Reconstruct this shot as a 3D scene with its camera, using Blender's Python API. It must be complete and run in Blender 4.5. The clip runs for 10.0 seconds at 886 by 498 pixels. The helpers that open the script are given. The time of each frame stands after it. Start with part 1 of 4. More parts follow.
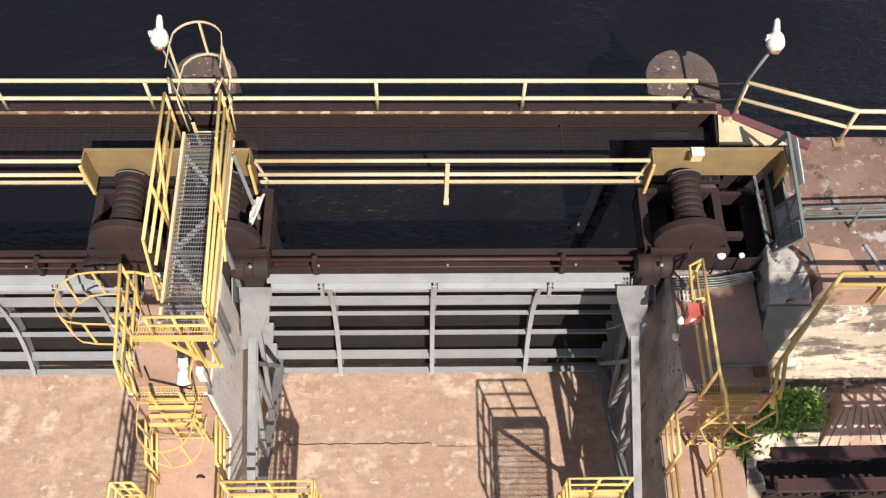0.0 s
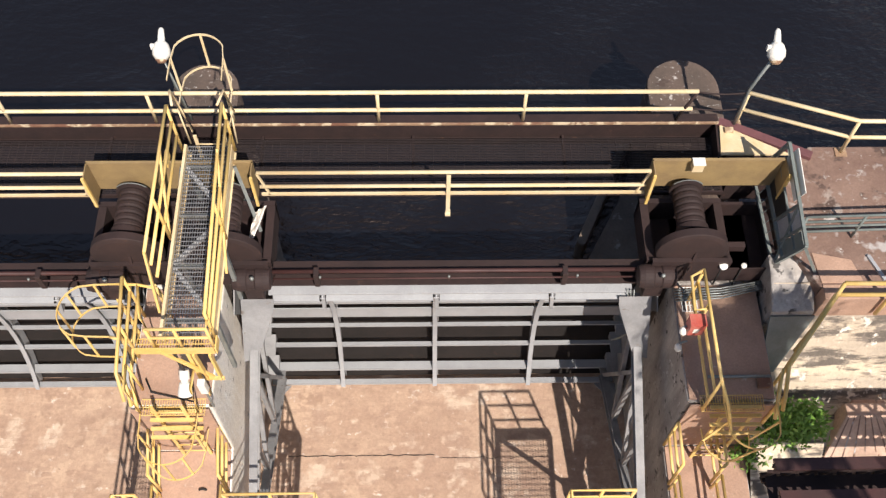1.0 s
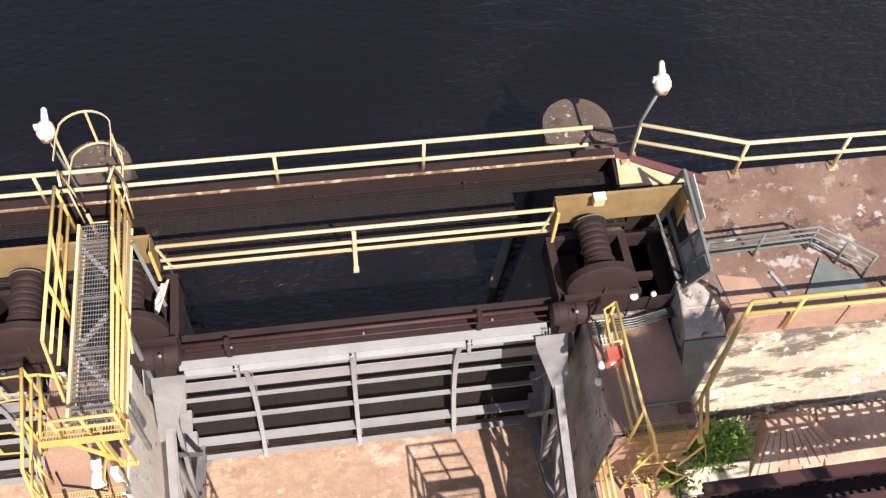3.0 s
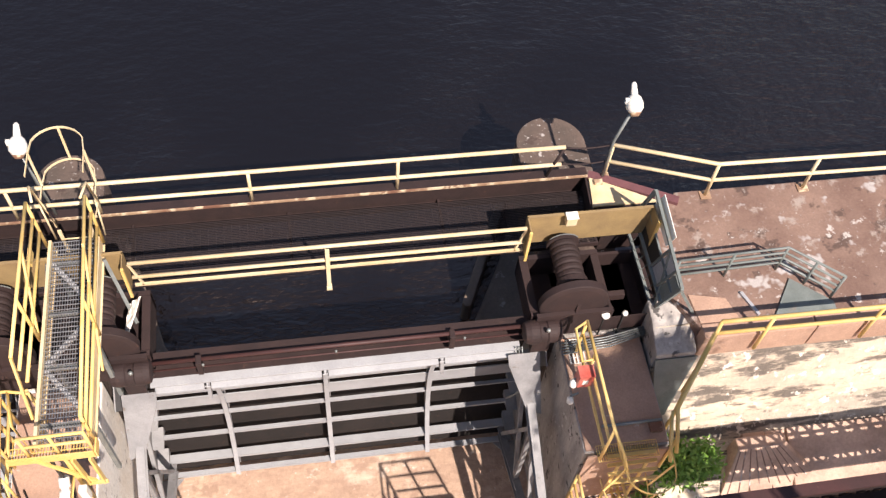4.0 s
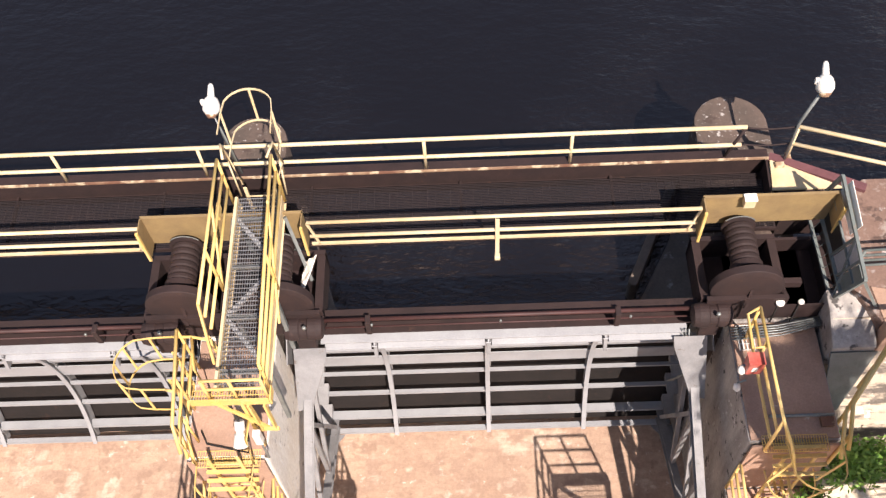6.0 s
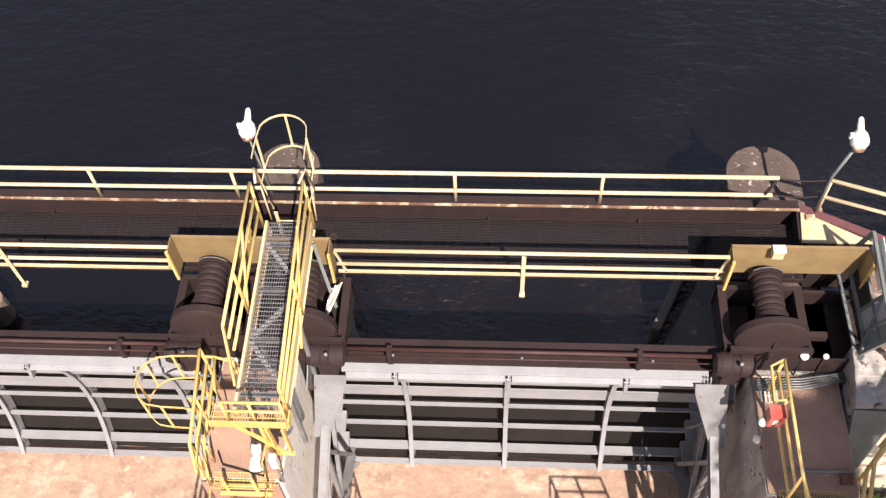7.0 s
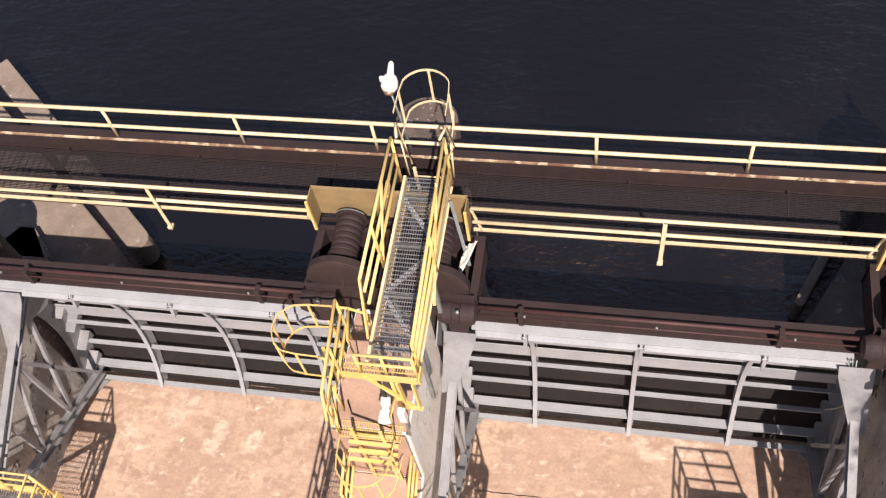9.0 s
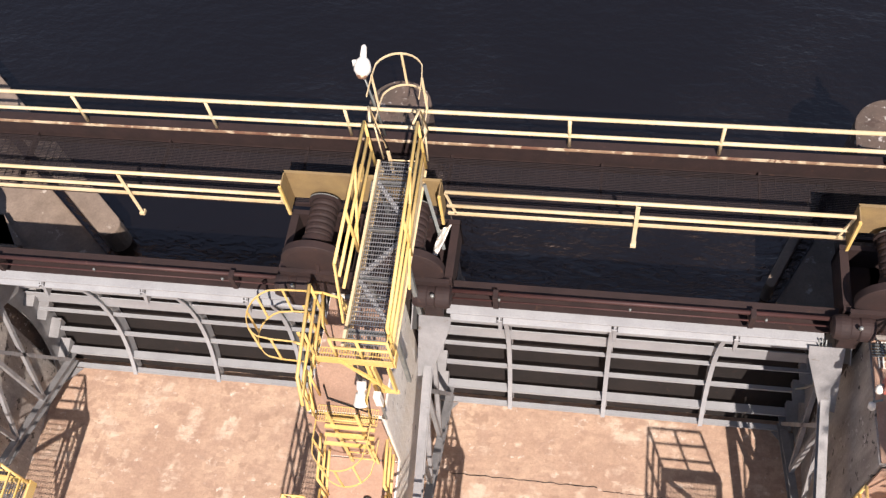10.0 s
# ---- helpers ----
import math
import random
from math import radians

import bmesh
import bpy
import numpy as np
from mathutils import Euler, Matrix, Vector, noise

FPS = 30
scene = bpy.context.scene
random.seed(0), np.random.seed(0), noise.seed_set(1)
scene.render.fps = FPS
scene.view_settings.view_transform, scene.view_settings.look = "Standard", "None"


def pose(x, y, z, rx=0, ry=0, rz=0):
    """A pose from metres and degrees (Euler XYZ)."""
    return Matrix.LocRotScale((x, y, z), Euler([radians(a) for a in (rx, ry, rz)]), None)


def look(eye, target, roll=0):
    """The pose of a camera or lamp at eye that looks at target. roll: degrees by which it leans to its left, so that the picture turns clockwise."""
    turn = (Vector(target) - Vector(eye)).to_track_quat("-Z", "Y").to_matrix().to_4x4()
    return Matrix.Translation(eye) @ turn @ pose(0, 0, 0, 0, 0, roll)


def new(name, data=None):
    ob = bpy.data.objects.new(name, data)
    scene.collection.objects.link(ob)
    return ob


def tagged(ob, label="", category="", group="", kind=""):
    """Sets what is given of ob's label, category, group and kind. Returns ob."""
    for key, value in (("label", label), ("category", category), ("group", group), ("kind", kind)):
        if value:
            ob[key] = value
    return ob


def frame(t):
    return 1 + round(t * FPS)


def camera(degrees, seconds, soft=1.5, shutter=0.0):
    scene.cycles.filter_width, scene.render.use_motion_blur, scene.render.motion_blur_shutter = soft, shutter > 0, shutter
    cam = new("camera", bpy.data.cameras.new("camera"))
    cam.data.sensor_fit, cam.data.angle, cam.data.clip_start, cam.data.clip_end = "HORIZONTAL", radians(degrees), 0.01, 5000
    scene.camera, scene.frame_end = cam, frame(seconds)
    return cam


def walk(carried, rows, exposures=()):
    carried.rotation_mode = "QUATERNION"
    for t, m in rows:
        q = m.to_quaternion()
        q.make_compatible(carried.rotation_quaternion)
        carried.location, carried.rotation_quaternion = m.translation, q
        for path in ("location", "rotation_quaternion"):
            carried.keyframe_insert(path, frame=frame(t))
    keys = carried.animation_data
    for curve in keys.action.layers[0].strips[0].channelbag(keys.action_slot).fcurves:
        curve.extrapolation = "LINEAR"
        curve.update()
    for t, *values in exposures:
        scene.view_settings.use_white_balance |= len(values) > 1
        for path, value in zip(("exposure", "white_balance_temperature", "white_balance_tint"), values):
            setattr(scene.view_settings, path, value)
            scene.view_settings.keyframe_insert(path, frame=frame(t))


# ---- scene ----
cam = camera(48.0, 10.0, soft=1.35)
PATH = [
    (0, (-0.406, -9.199, 12.978), (-0.359, -8.255, 11.216), 2.3),
    (0.5, (-0.391, -9.174, 12.969), (-0.355, -8.219, 11.212), 1.6),
    (1, (-0.346, -9.183, 12.977), (-0.31, -8.22, 11.224), 1.5),
    (1.5, (-0.372, -9.182, 12.934), (-0.335, -8.206, 11.189), 1.7),
    (2, (-0.405, -9.148, 12.98), (-0.351, -8.15, 11.248), 1.5),
    (2.5, (-0.351, -9.152, 12.944), (-0.249, -8.126, 11.23), 1.5),
    (3, (-0.274, -9.077, 12.897), (-0.061, -8.043, 11.199), 4.3),
    (3.2, (-0.276, -9.103, 12.954), (-0.018, -8.063, 11.265), 6.3),
    (4.3, (-0.153, -9.012, 12.967), (0.099, -7.957, 11.287), 6.7),
    (4.5, (-0.146, -8.974, 12.934), (0.051, -7.919, 11.246), 4.6),
    (5, (-0.319, -9.065, 12.992), (-0.242, -8.003, 11.299), 0.6),
    (5.5, (-0.376, -9.163, 12.984), (-0.391, -8.12, 11.278), -2.7),
    (5.7, (-0.38, -9.181, 12.949), (-0.416, -8.145, 11.239), -3.8),
    (6.8, (-0.41, -9.156, 12.979), (-0.503, -8.067, 11.304), -4.0),
    (7, (-0.392, -9.164, 13.025), (-0.5, -8.07, 11.354), -3.7),
    (7.5, (-0.407, -9.001, 13.05), (-0.607, -7.942, 11.365), -6.2),
    (8, (-0.535, -8.958, 12.986), (-0.815, -7.925, 11.296), -9.1),
    (8.5, (-0.577, -8.97, 12.96), (-0.917, -7.969, 11.263), -11.9),
    (9, (-0.632, -8.99, 12.98), (-0.976, -8.003, 11.275), -12.3),
    (9.5, (-0.618, -9.036, 12.971), (-0.929, -8.054, 11.257), -11.2),
    (10, (-0.646, -9.011, 12.989), (-0.935, -8.043, 11.263), -10.5),
]
walk(cam, [(t, look(eye, target, roll)) for t, eye, target, roll in PATH],
     exposures=[(0.0, 0.36, 6650, 15), (1.5, 0.40, 6660, 15), (2.5, 0.54, 6760, 19), (3.0, 0.60, 6800, 20), (5.0, 0.71, 6840, 21), (7.0, 0.71, 6840, 21), (8.5, 0.58, 6760, 21), (10.0, 0.50, 6740, 20)])

# ---- world, sun, exposure ----
SUN_WAY = Vector((-0.30, 0.80, -1.0)).normalized()
world = bpy.data.worlds.new("world")
scene.world = world
world.use_nodes = True
wn, wl = world.node_tree.nodes, world.node_tree.links
sky = wn.new("ShaderNodeTexSky")
sky.sky_type = "NISHITA"
sky.sun_disc = False
sky.sun_elevation = math.asin(-SUN_WAY.z)
sky.sun_rotation = math.atan2(-SUN_WAY.x, -SUN_WAY.y)
wn["Background"].inputs["Strength"].default_value = 0.066
wl.new(sky.outputs["Color"], wn["Background"].inputs["Color"])
sun = new("sun", bpy.data.lights.new("sun", "SUN"))
sun.data.energy, sun.data.angle, sun.data.color = 4.6, radians(0.6), (1.0, 0.93, 0.83)
sun.matrix_world = look((0, 0, 0), tuple(SUN_WAY))

# ---- materials ----


def material(name, base, rough=0.7, metal=0.0, second=None, third=None, scale=1.5, grain=40.0, bump=0.15, mix=0.5, spots=0.0, random_tint=0.0, streak=None, speck=None, soft=0.05, panels=None):
    """A surface with a base colour, broad blotches of a second colour, patches of a third, fine grain and relief."""
    m = bpy.data.materials.new(name)
    m.use_nodes = True
    n, l = m.node_tree.nodes, m.node_tree.links
    b = n["Principled BSDF"]
    b.inputs["Roughness"].default_value, b.inputs["Metallic"].default_value = rough, metal
    co = n.new("ShaderNodeTexCoord").outputs["Object"]
    if streak:
        mp = n.new("ShaderNodeMapping")
        mp.inputs["Scale"].default_value = streak
        l.new(co, mp.inputs["Vector"])
        broad_co = mp.outputs["Vector"]
    else:
        broad_co = co

    def tex(s, detail, v):
        t = n.new("ShaderNodeTexNoise")
        t.inputs["Scale"].default_value, t.inputs["Detail"].default_value, t.inputs["Roughness"].default_value = s, detail, 0.65
        l.new(v, t.inputs["Vector"])
        return t.outputs["Fac"]

    def ramp(v, lo, hi):
        r = n.new("ShaderNodeMapRange")
        r.inputs["From Min"].default_value, r.inputs["From Max"].default_value = lo, hi
        l.new(v, r.inputs["Value"])
        return r.outputs["Result"]

    def blend(fac, a, c, kind="MIX"):
        x = n.new("ShaderNodeMix")
        x.data_type, x.blend_type = "RGBA", kind
        if fac is None:
            x.inputs["Factor"].default_value = 1.0
        else:
            l.new(fac, x.inputs["Factor"])
        for socket, v in ((x.inputs["A"], a), (x.inputs["B"], c)):
            if isinstance(v, tuple):
                socket.default_value = (*v, 1)
            else:
                l.new(v, socket)
        return x.outputs["Result"]

    broad, fine = tex(scale, 6, broad_co), tex(grain, 4, co)
    colour = base
    if second:
        colour = blend(ramp(broad, 0.5 - mix * 0.25, 0.75 - mix * 0.25), colour, second)
    if third:
        patch = tex(scale * 2.7 + 0.3, 8, broad_co)
        colour = blend(ramp(patch, 0.60 - spots, 0.68 - spots), colour, third)
    if speck:
        for tone, size, edge in speck:
            colour = blend(ramp(tex(size, 3, co), edge, edge + soft), colour, tone)
    if panels:
        tone, wide, high = panels
        for turn in (0.0, 0.5 * math.pi):
            mp2 = n.new("ShaderNodeMapping")
            mp2.inputs["Scale"].default_value, mp2.inputs["Rotation"].default_value = (wide, high, 1), (0, 0, turn)
            l.new(co, mp2.inputs["Vector"])
            v = n.new("ShaderNodeTexVoronoi")
            v.distance = "CHEBYCHEV"
            v.inputs["Randomness"].default_value = 0.7
            l.new(mp2.outputs["Vector"], v.inputs["Vector"])
            bw = n.new("ShaderNodeRGBToBW")
            l.new(v.outputs["Color"], bw.inputs["Color"])
            mul = n.new("ShaderNodeMath")
            mul.operation = "MULTIPLY"
            l.new(ramp(bw.outputs["Val"], 0.42, 0.75), mul.inputs[0])
            l.new(ramp(tex(2.2, 5, co), 0.35, 0.62), mul.inputs[1])
            half = n.new("ShaderNodeMath")
            half.operation = "MULTIPLY"
            half.inputs[1].default_value = 0.8
            l.new(mul.outputs["Value"], half.inputs[0])
            colour = blend(half.outputs["Value"], colour, tone)
    grey = ramp(fine, 0.2, 0.8)
    shade = n.new("ShaderNodeMapRange")
    shade.inputs["To Min"].default_value, shade.inputs["To Max"].default_value = 0.78, 1.12
    l.new(grey, shade.inputs["Value"])
    comb = n.new("ShaderNodeCombineColor")
    for k in ("Red", "Green", "Blue"):
        l.new(shade.outputs["Result"], comb.inputs[k])
    colour = blend(None, colour, comb.outputs["Color"], "MULTIPLY")
    if random_tint:
        info = n.new("ShaderNodeObjectInfo")
        hs = n.new("ShaderNodeHueSaturation")
        mr = n.new("ShaderNodeMapRange")
        mr.inputs["To Min"].default_value, mr.inputs["To Max"].default_value = 1 - random_tint, 1 + random_tint
        l.new(info.outputs["Random"], mr.inputs["Value"])
        l.new(mr.outputs["Result"], hs.inputs["Value"])
        l.new(colour, hs.inputs["Color"])
        colour = hs.outputs["Color"]
    l.new(colour, b.inputs["Base Color"])
    rr = n.new("ShaderNodeMapRange")
    rr.inputs["To Min"].default_value, rr.inputs["To Max"].default_value = max(rough - 0.15, 0.05), min(rough + 0.15, 1)
    l.new(broad, rr.inputs["Value"])
    l.new(rr.outputs["Result"], b.inputs["Roughness"])
    bp = n.new("ShaderNodeBump")
    bp.inputs["Strength"].default_value, bp.inputs["Distance"].default_value = bump, 0.02
    l.new(fine, bp.inputs["Height"])
    l.new(bp.outputs["Normal"], b.inputs["Normal"])
    return m


M_APRON = material("apron_concrete", (0.575, 0.415, 0.30), 0.9, second=(0.43, 0.29, 0.21), third=(0.70, 0.58, 0.47), scale=0.7, grain=16, bump=0.5, spots=0.0, speck=(((0.66, 0.52, 0.40), 1.4, 0.55), ((0.40, 0.27, 0.195), 2.6, 0.56), ((0.78, 0.69, 0.59), 5.5, 0.64), ((0.30, 0.20, 0.15), 8.0, 0.64), ((0.22, 0.15, 0.11), 19.0, 0.68)), soft=0.09, panels=((0.40, 0.27, 0.20), 0.9, 2.0))
M_PIER = material("pier_concrete", (0.86, 0.84, 0.77), 0.88, second=(0.78, 0.74, 0.66), third=(0.89, 0.88, 0.84), scale=1.6, grain=18, bump=0.8, spots=0.04, streak=(1.6, 1.6, 0.4), speck=(((0.34, 0.31, 0.27), 4.0, 0.63), ((0.86, 0.85, 0.81), 7.0, 0.62), ((0.20, 0.18, 0.16), 9.0, 0.69)), soft=0.09)
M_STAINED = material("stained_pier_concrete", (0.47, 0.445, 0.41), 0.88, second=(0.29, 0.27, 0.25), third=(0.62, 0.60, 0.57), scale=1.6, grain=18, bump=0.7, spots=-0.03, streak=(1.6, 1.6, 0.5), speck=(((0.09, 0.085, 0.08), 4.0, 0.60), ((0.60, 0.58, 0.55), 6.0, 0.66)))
M_PIERTOP = material("pier_top_concrete", (0.50, 0.33, 0.24), 0.85, second=(0.40, 0.26, 0.19), third=(0.60, 0.52, 0.44), scale=1.6, grain=30, bump=0.4, spots=-0.04)
# Deck browns are darkened to carry the shade lying over the deck.
M_DECK = material("deck_concrete", (0.27, 0.18, 0.14), 0.85, second=(0.185, 0.115, 0.09), third=(0.36, 0.30, 0.26), scale=1.0, grain=25, bump=0.5, spots=0.03, speck=(((0.115, 0.075, 0.06), 2.5, 0.58), ((0.46, 0.43, 0.41), 1.9, 0.60), ((0.52, 0.48, 0.44), 5.0, 0.63)), soft=0.06)
# Bank rock: the dark streak tones put dappled branch shade into the colour.
M_BANK = material("bank_rock", (0.68, 0.575, 0.43), 0.9, second=(0.43, 0.37, 0.30), third=(0.15, 0.13, 0.11), scale=0.9, grain=9, bump=1.0, spots=0.10, streak=(0.35, 2.6, 1), speck=(((0.22, 0.19, 0.16), 3.4, 0.60), ((0.80, 0.75, 0.65), 5.0, 0.60)), soft=0.08)
M_BANK2 = material("abutment_concrete", (0.30, 0.24, 0.19), 0.9, second=(0.21, 0.165, 0.13), third=(0.55, 0.50, 0.44), scale=1.2, grain=20, bump=0.5, spots=-0.02)
M_SLAB = material("slab_concrete", (0.62, 0.44, 0.34), 0.85, second=(0.42, 0.29, 0.22), third=(0.30, 0.22, 0.17), scale=1.2, grain=20, bump=0.4, spots=-0.03)
M_NOSE = material("nose_concrete", (0.145, 0.105, 0.085), 0.9, second=(0.10, 0.078, 0.064), third=(0.50, 0.47, 0.44), scale=2.2, grain=30, bump=0.5, spots=-0.01, speck=(((0.56, 0.54, 0.51), 15.0, 0.65), ((0.085, 0.06, 0.05), 5.0, 0.62)))
M_GREY = material("gate_grey_paint", (0.375, 0.395, 0.41), 0.6, 0.0, second=(0.32, 0.335, 0.35), third=(0.27, 0.23, 0.20), scale=1.6, grain=60, bump=0.1, spots=-0.10)
M_ARM = material("arm_grey_paint", (0.30, 0.305, 0.31), 0.6, second=(0.22, 0.225, 0.23), third=(0.14, 0.11, 0.09), scale=2.4, grain=60, bump=0.15, spots=-0.03)
# Rusty plate, its colour near black to hold the shade between girders.
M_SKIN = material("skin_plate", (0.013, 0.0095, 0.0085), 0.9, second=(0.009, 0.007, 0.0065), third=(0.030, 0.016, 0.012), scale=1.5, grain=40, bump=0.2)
M_RUST = material("rust_brown_paint", (0.037, 0.0205, 0.019), 0.75, second=(0.025, 0.0145, 0.014), third=(0.066, 0.034, 0.025), scale=2.5, grain=50, bump=0.2, spots=-0.03)
M_REDB = material("oxide_red_paint", (0.068, 0.026, 0.024), 0.6, second=(0.046, 0.020, 0.019), third=(0.13, 0.062, 0.048), scale=2.0, grain=60, bump=0.15, spots=-0.05)
M_EDGE = material("peeling_edge", (0.42, 0.29, 0.18), 0.8, second=(0.20, 0.095, 0.06), third=(0.68, 0.56, 0.38), scale=1.6, grain=45, bump=0.3, spots=0.09)
M_YEL = material("yellow_paint", (0.80, 0.545, 0.165), 0.5, second=(0.84, 0.61, 0.25), third=(0.50, 0.28, 0.09), scale=2.2, grain=70, bump=0.08, spots=-0.08, random_tint=0.08)
M_PALE = material("faded_yellow_paint", (0.74, 0.57, 0.32), 0.55, second=(0.80, 0.68, 0.45), third=(0.40, 0.21, 0.12), scale=2.4, grain=70, bump=0.1, spots=-0.10, random_tint=0.06)
# Guard yellow with the shade on the sheets worked into its tone.
M_SHEET = material("yellow_sheet", (0.35, 0.25, 0.115), 0.6, second=(0.27, 0.19, 0.095), third=(0.22, 0.13, 0.065), scale=2.4, grain=60, bump=0.1, spots=-0.08)
M_BAR = material("grating_steel", (0.33, 0.345, 0.36), 0.5, 0.3, second=(0.22, 0.23, 0.245), scale=3, grain=80, bump=0.1)
M_DECKBAR = material("rusty_grating", (0.034, 0.024, 0.025), 0.8, second=(0.027, 0.020, 0.021), third=(0.045, 0.030, 0.028), scale=1.2, grain=60, bump=0.1)
M_WHITE = material("white_enamel", (0.86, 0.86, 0.80), 0.4, second=(0.80, 0.79, 0.72), scale=4, grain=60, bump=0.03)
M_GALV = material("galvanised_pipe", (0.30, 0.33, 0.32), 0.45, 0.4, second=(0.22, 0.245, 0.24), scale=4, grain=60, bump=0.05)
M_GREEN = material("grey_green_paint", (0.21, 0.245, 0.235), 0.5, second=(0.15, 0.18, 0.17), third=(0.22, 0.20, 0.17), scale=3, grain=60, bump=0.05)
M_RED = material("red_paint", (0.50, 0.10, 0.075), 0.45, second=(0.55, 0.20, 0.16), scale=5, grain=60, bump=0.05)
M_BLACK = material("black_rubber", (0.02, 0.02, 0.02), 0.7, second=(0.03, 0.028, 0.026), scale=4, grain=60, bump=0.05)
M_LEAF = material("leaf_green", (0.17, 0.34, 0.05), 0.5, second=(0.26, 0.44, 0.08), third=(0.08, 0.18, 0.03), scale=3, grain=30, bump=0.05)
M_TWIG = material("twig_bark", (0.12, 0.085, 0.06), 0.85, second=(0.08, 0.06, 0.045), scale=6, grain=60, bump=0.2)
M_PURPLE = material("maroon_flange", (0.19, 0.08, 0.085), 0.6, second=(0.14, 0.06, 0.065), scale=3, grain=60, bump=0.1)


def water_material():
    m = bpy.data.materials.new("dark_river_water")
    m.use_nodes = True
    n, l = m.node_tree.nodes, m.node_tree.links
    b = n["Principled BSDF"]
    b.inputs["Base Color"].default_value = (0.0040, 0.0030, 0.0029, 1)
    b.inputs["Roughness"].default_value = 0.12
    b.inputs["IOR"].default_value = 2.25
    b.inputs["Specular Tint"].default_value = (1.0, 0.79, 0.68, 1)
    co = n.new("ShaderNodeTexCoord").outputs["Object"]
    mp = n.new("ShaderNodeMapping")
    mp.inputs["Scale"].default_value, mp.inputs["Rotation"].default_value = (1.0, 1.9, 1.0), (0, 0, 0.35)
    l.new(co, mp.inputs["Vector"])
    big, small, gust = (n.new("ShaderNodeTexNoise") for _ in range(3))
    for t, s, d in ((big, 1.5, 3), (small, 5.0, 4), (gust, 0.20, 4)):
        t.inputs["Scale"].default_value, t.inputs["Detail"].default_value = s, d
        l.new((co if t is gust else mp.outputs["Vector"]), t.inputs["Vector"])
    add = n.new("ShaderNodeMath")
    add.operation = "MULTIPLY_ADD"
    add.inputs[1].default_value = 0.6
    l.new(small.outputs["Fac"], add.inputs[0])
    l.new(big.outputs["Fac"], add.inputs[2])
    st = n.new("ShaderNodeMapRange")
    st.inputs["From Min"].default_value, st.inputs["From Max"].default_value = 0.40, 0.60
    st.inputs["To Min"].default_value, st.inputs["To Max"].default_value = 0.17, 0.42
    sep = n.new("ShaderNodeSeparateXYZ")
    l.new(co, sep.inputs["Vector"])
    lee = n.new("ShaderNodeMapRange")
    lee.inputs["From Min"].default_value, lee.inputs["From Max"].default_value = -5.0, 7.0
    lee.inputs["To Min"].default_value, lee.inputs["To Max"].default_value = -0.10, 0.12
    l.new(sep.outputs["X"], lee.inputs["Value"])
    wind = n.new("ShaderNodeMath")
    l.new(gust.outputs["Fac"], wind.inputs[0])
    l.new(lee.outputs["Result"], wind.inputs[1])
    l.new(wind.outputs["Value"], st.inputs["Value"])
    ro = n.new("ShaderNodeMapRange")
    ro.inputs["From Min"].default_value, ro.inputs["From Max"].default_value = 0.35, 0.65
    ro.inputs["To Min"].default_value, ro.inputs["To Max"].default_value = 0.16, 0.26
    l.new(wind.outputs["Value"], ro.inputs["Value"])
    l.new(ro.outputs["Result"], b.inputs["Roughness"])
    bp = n.new("ShaderNodeBump")
    bp.inputs["Distance"].default_value = 0.2
    l.new(st.outputs["Result"], bp.inputs["Strength"])
    l.new(add.outputs["Value"], bp.inputs["Height"])
    l.new(bp.outputs["Normal"], b.inputs["Normal"])
    return m


M_PLATE = material("pale_steel", (0.52, 0.54, 0.56), 0.5, 0.2, second=(0.42, 0.44, 0.46), scale=3, grain=60, bump=0.05)
M_WATER = water_material()

# ---- building helpers ----


def box(bm, x0, x1, y0, y1, z0, z1):
    vs = [bm.verts.new(p) for p in ((x0, y0, z0), (x1, y0, z0), (x1, y1, z0), (x0, y1, z0), (x0, y0, z1), (x1, y0, z1), (x1, y1, z1), (x0, y1, z1))]
    for f in ((3, 2, 1, 0), (4, 5, 6, 7), (0, 1, 5, 4), (1, 2, 6, 5), (2, 3, 7, 6), (3, 0, 4, 7)):
        bm.faces.new([vs[i] for i in f])


def sweep(bm, points, r, sides=8, flat=None, closed=False):
    """A round pipe of radius r along points; flat=(width, thickness) sweeps a flat strap instead."""
    pts = [Vector(p) for p in points]
    count, rings = len(pts), []
    for i, p in enumerate(pts):
        if closed:
            d = pts[(i + 1) % count] - pts[i - 1]
        else:
            d = pts[min(i + 1, count - 1)] - pts[max(i - 1, 0)]
        d.normalize()
        up = Vector((0, 0, 1)) if abs(d.z) < 0.95 else Vector((0, 1, 0))
        u = d.cross(up).normalized()
        v = u.cross(d)
        if flat:
            w, h = flat
            offs = [u * (a * h / 2) + v * (c * w / 2) for a, c in ((-1, -1), (1, -1), (1, 1), (-1, 1))]
        else:
            offs = [u * (r * math.cos(2 * math.pi * k / sides)) + v * (r * math.sin(2 * math.pi * k / sides)) for k in range(sides)]
        rings.append([bm.verts.new(p + o) for o in offs])
    m = len(rings[0])
    for i in range(count if closed else count - 1):
        a, c = rings[i], rings[(i + 1) % count]
        for k in range(m):
            bm.faces.new((a[k], a[(k + 1) % m], c[(k + 1) % m], c[k]))
    if not closed:
        bm.faces.new(rings[0][::-1])
        bm.faces.new(rings[-1])


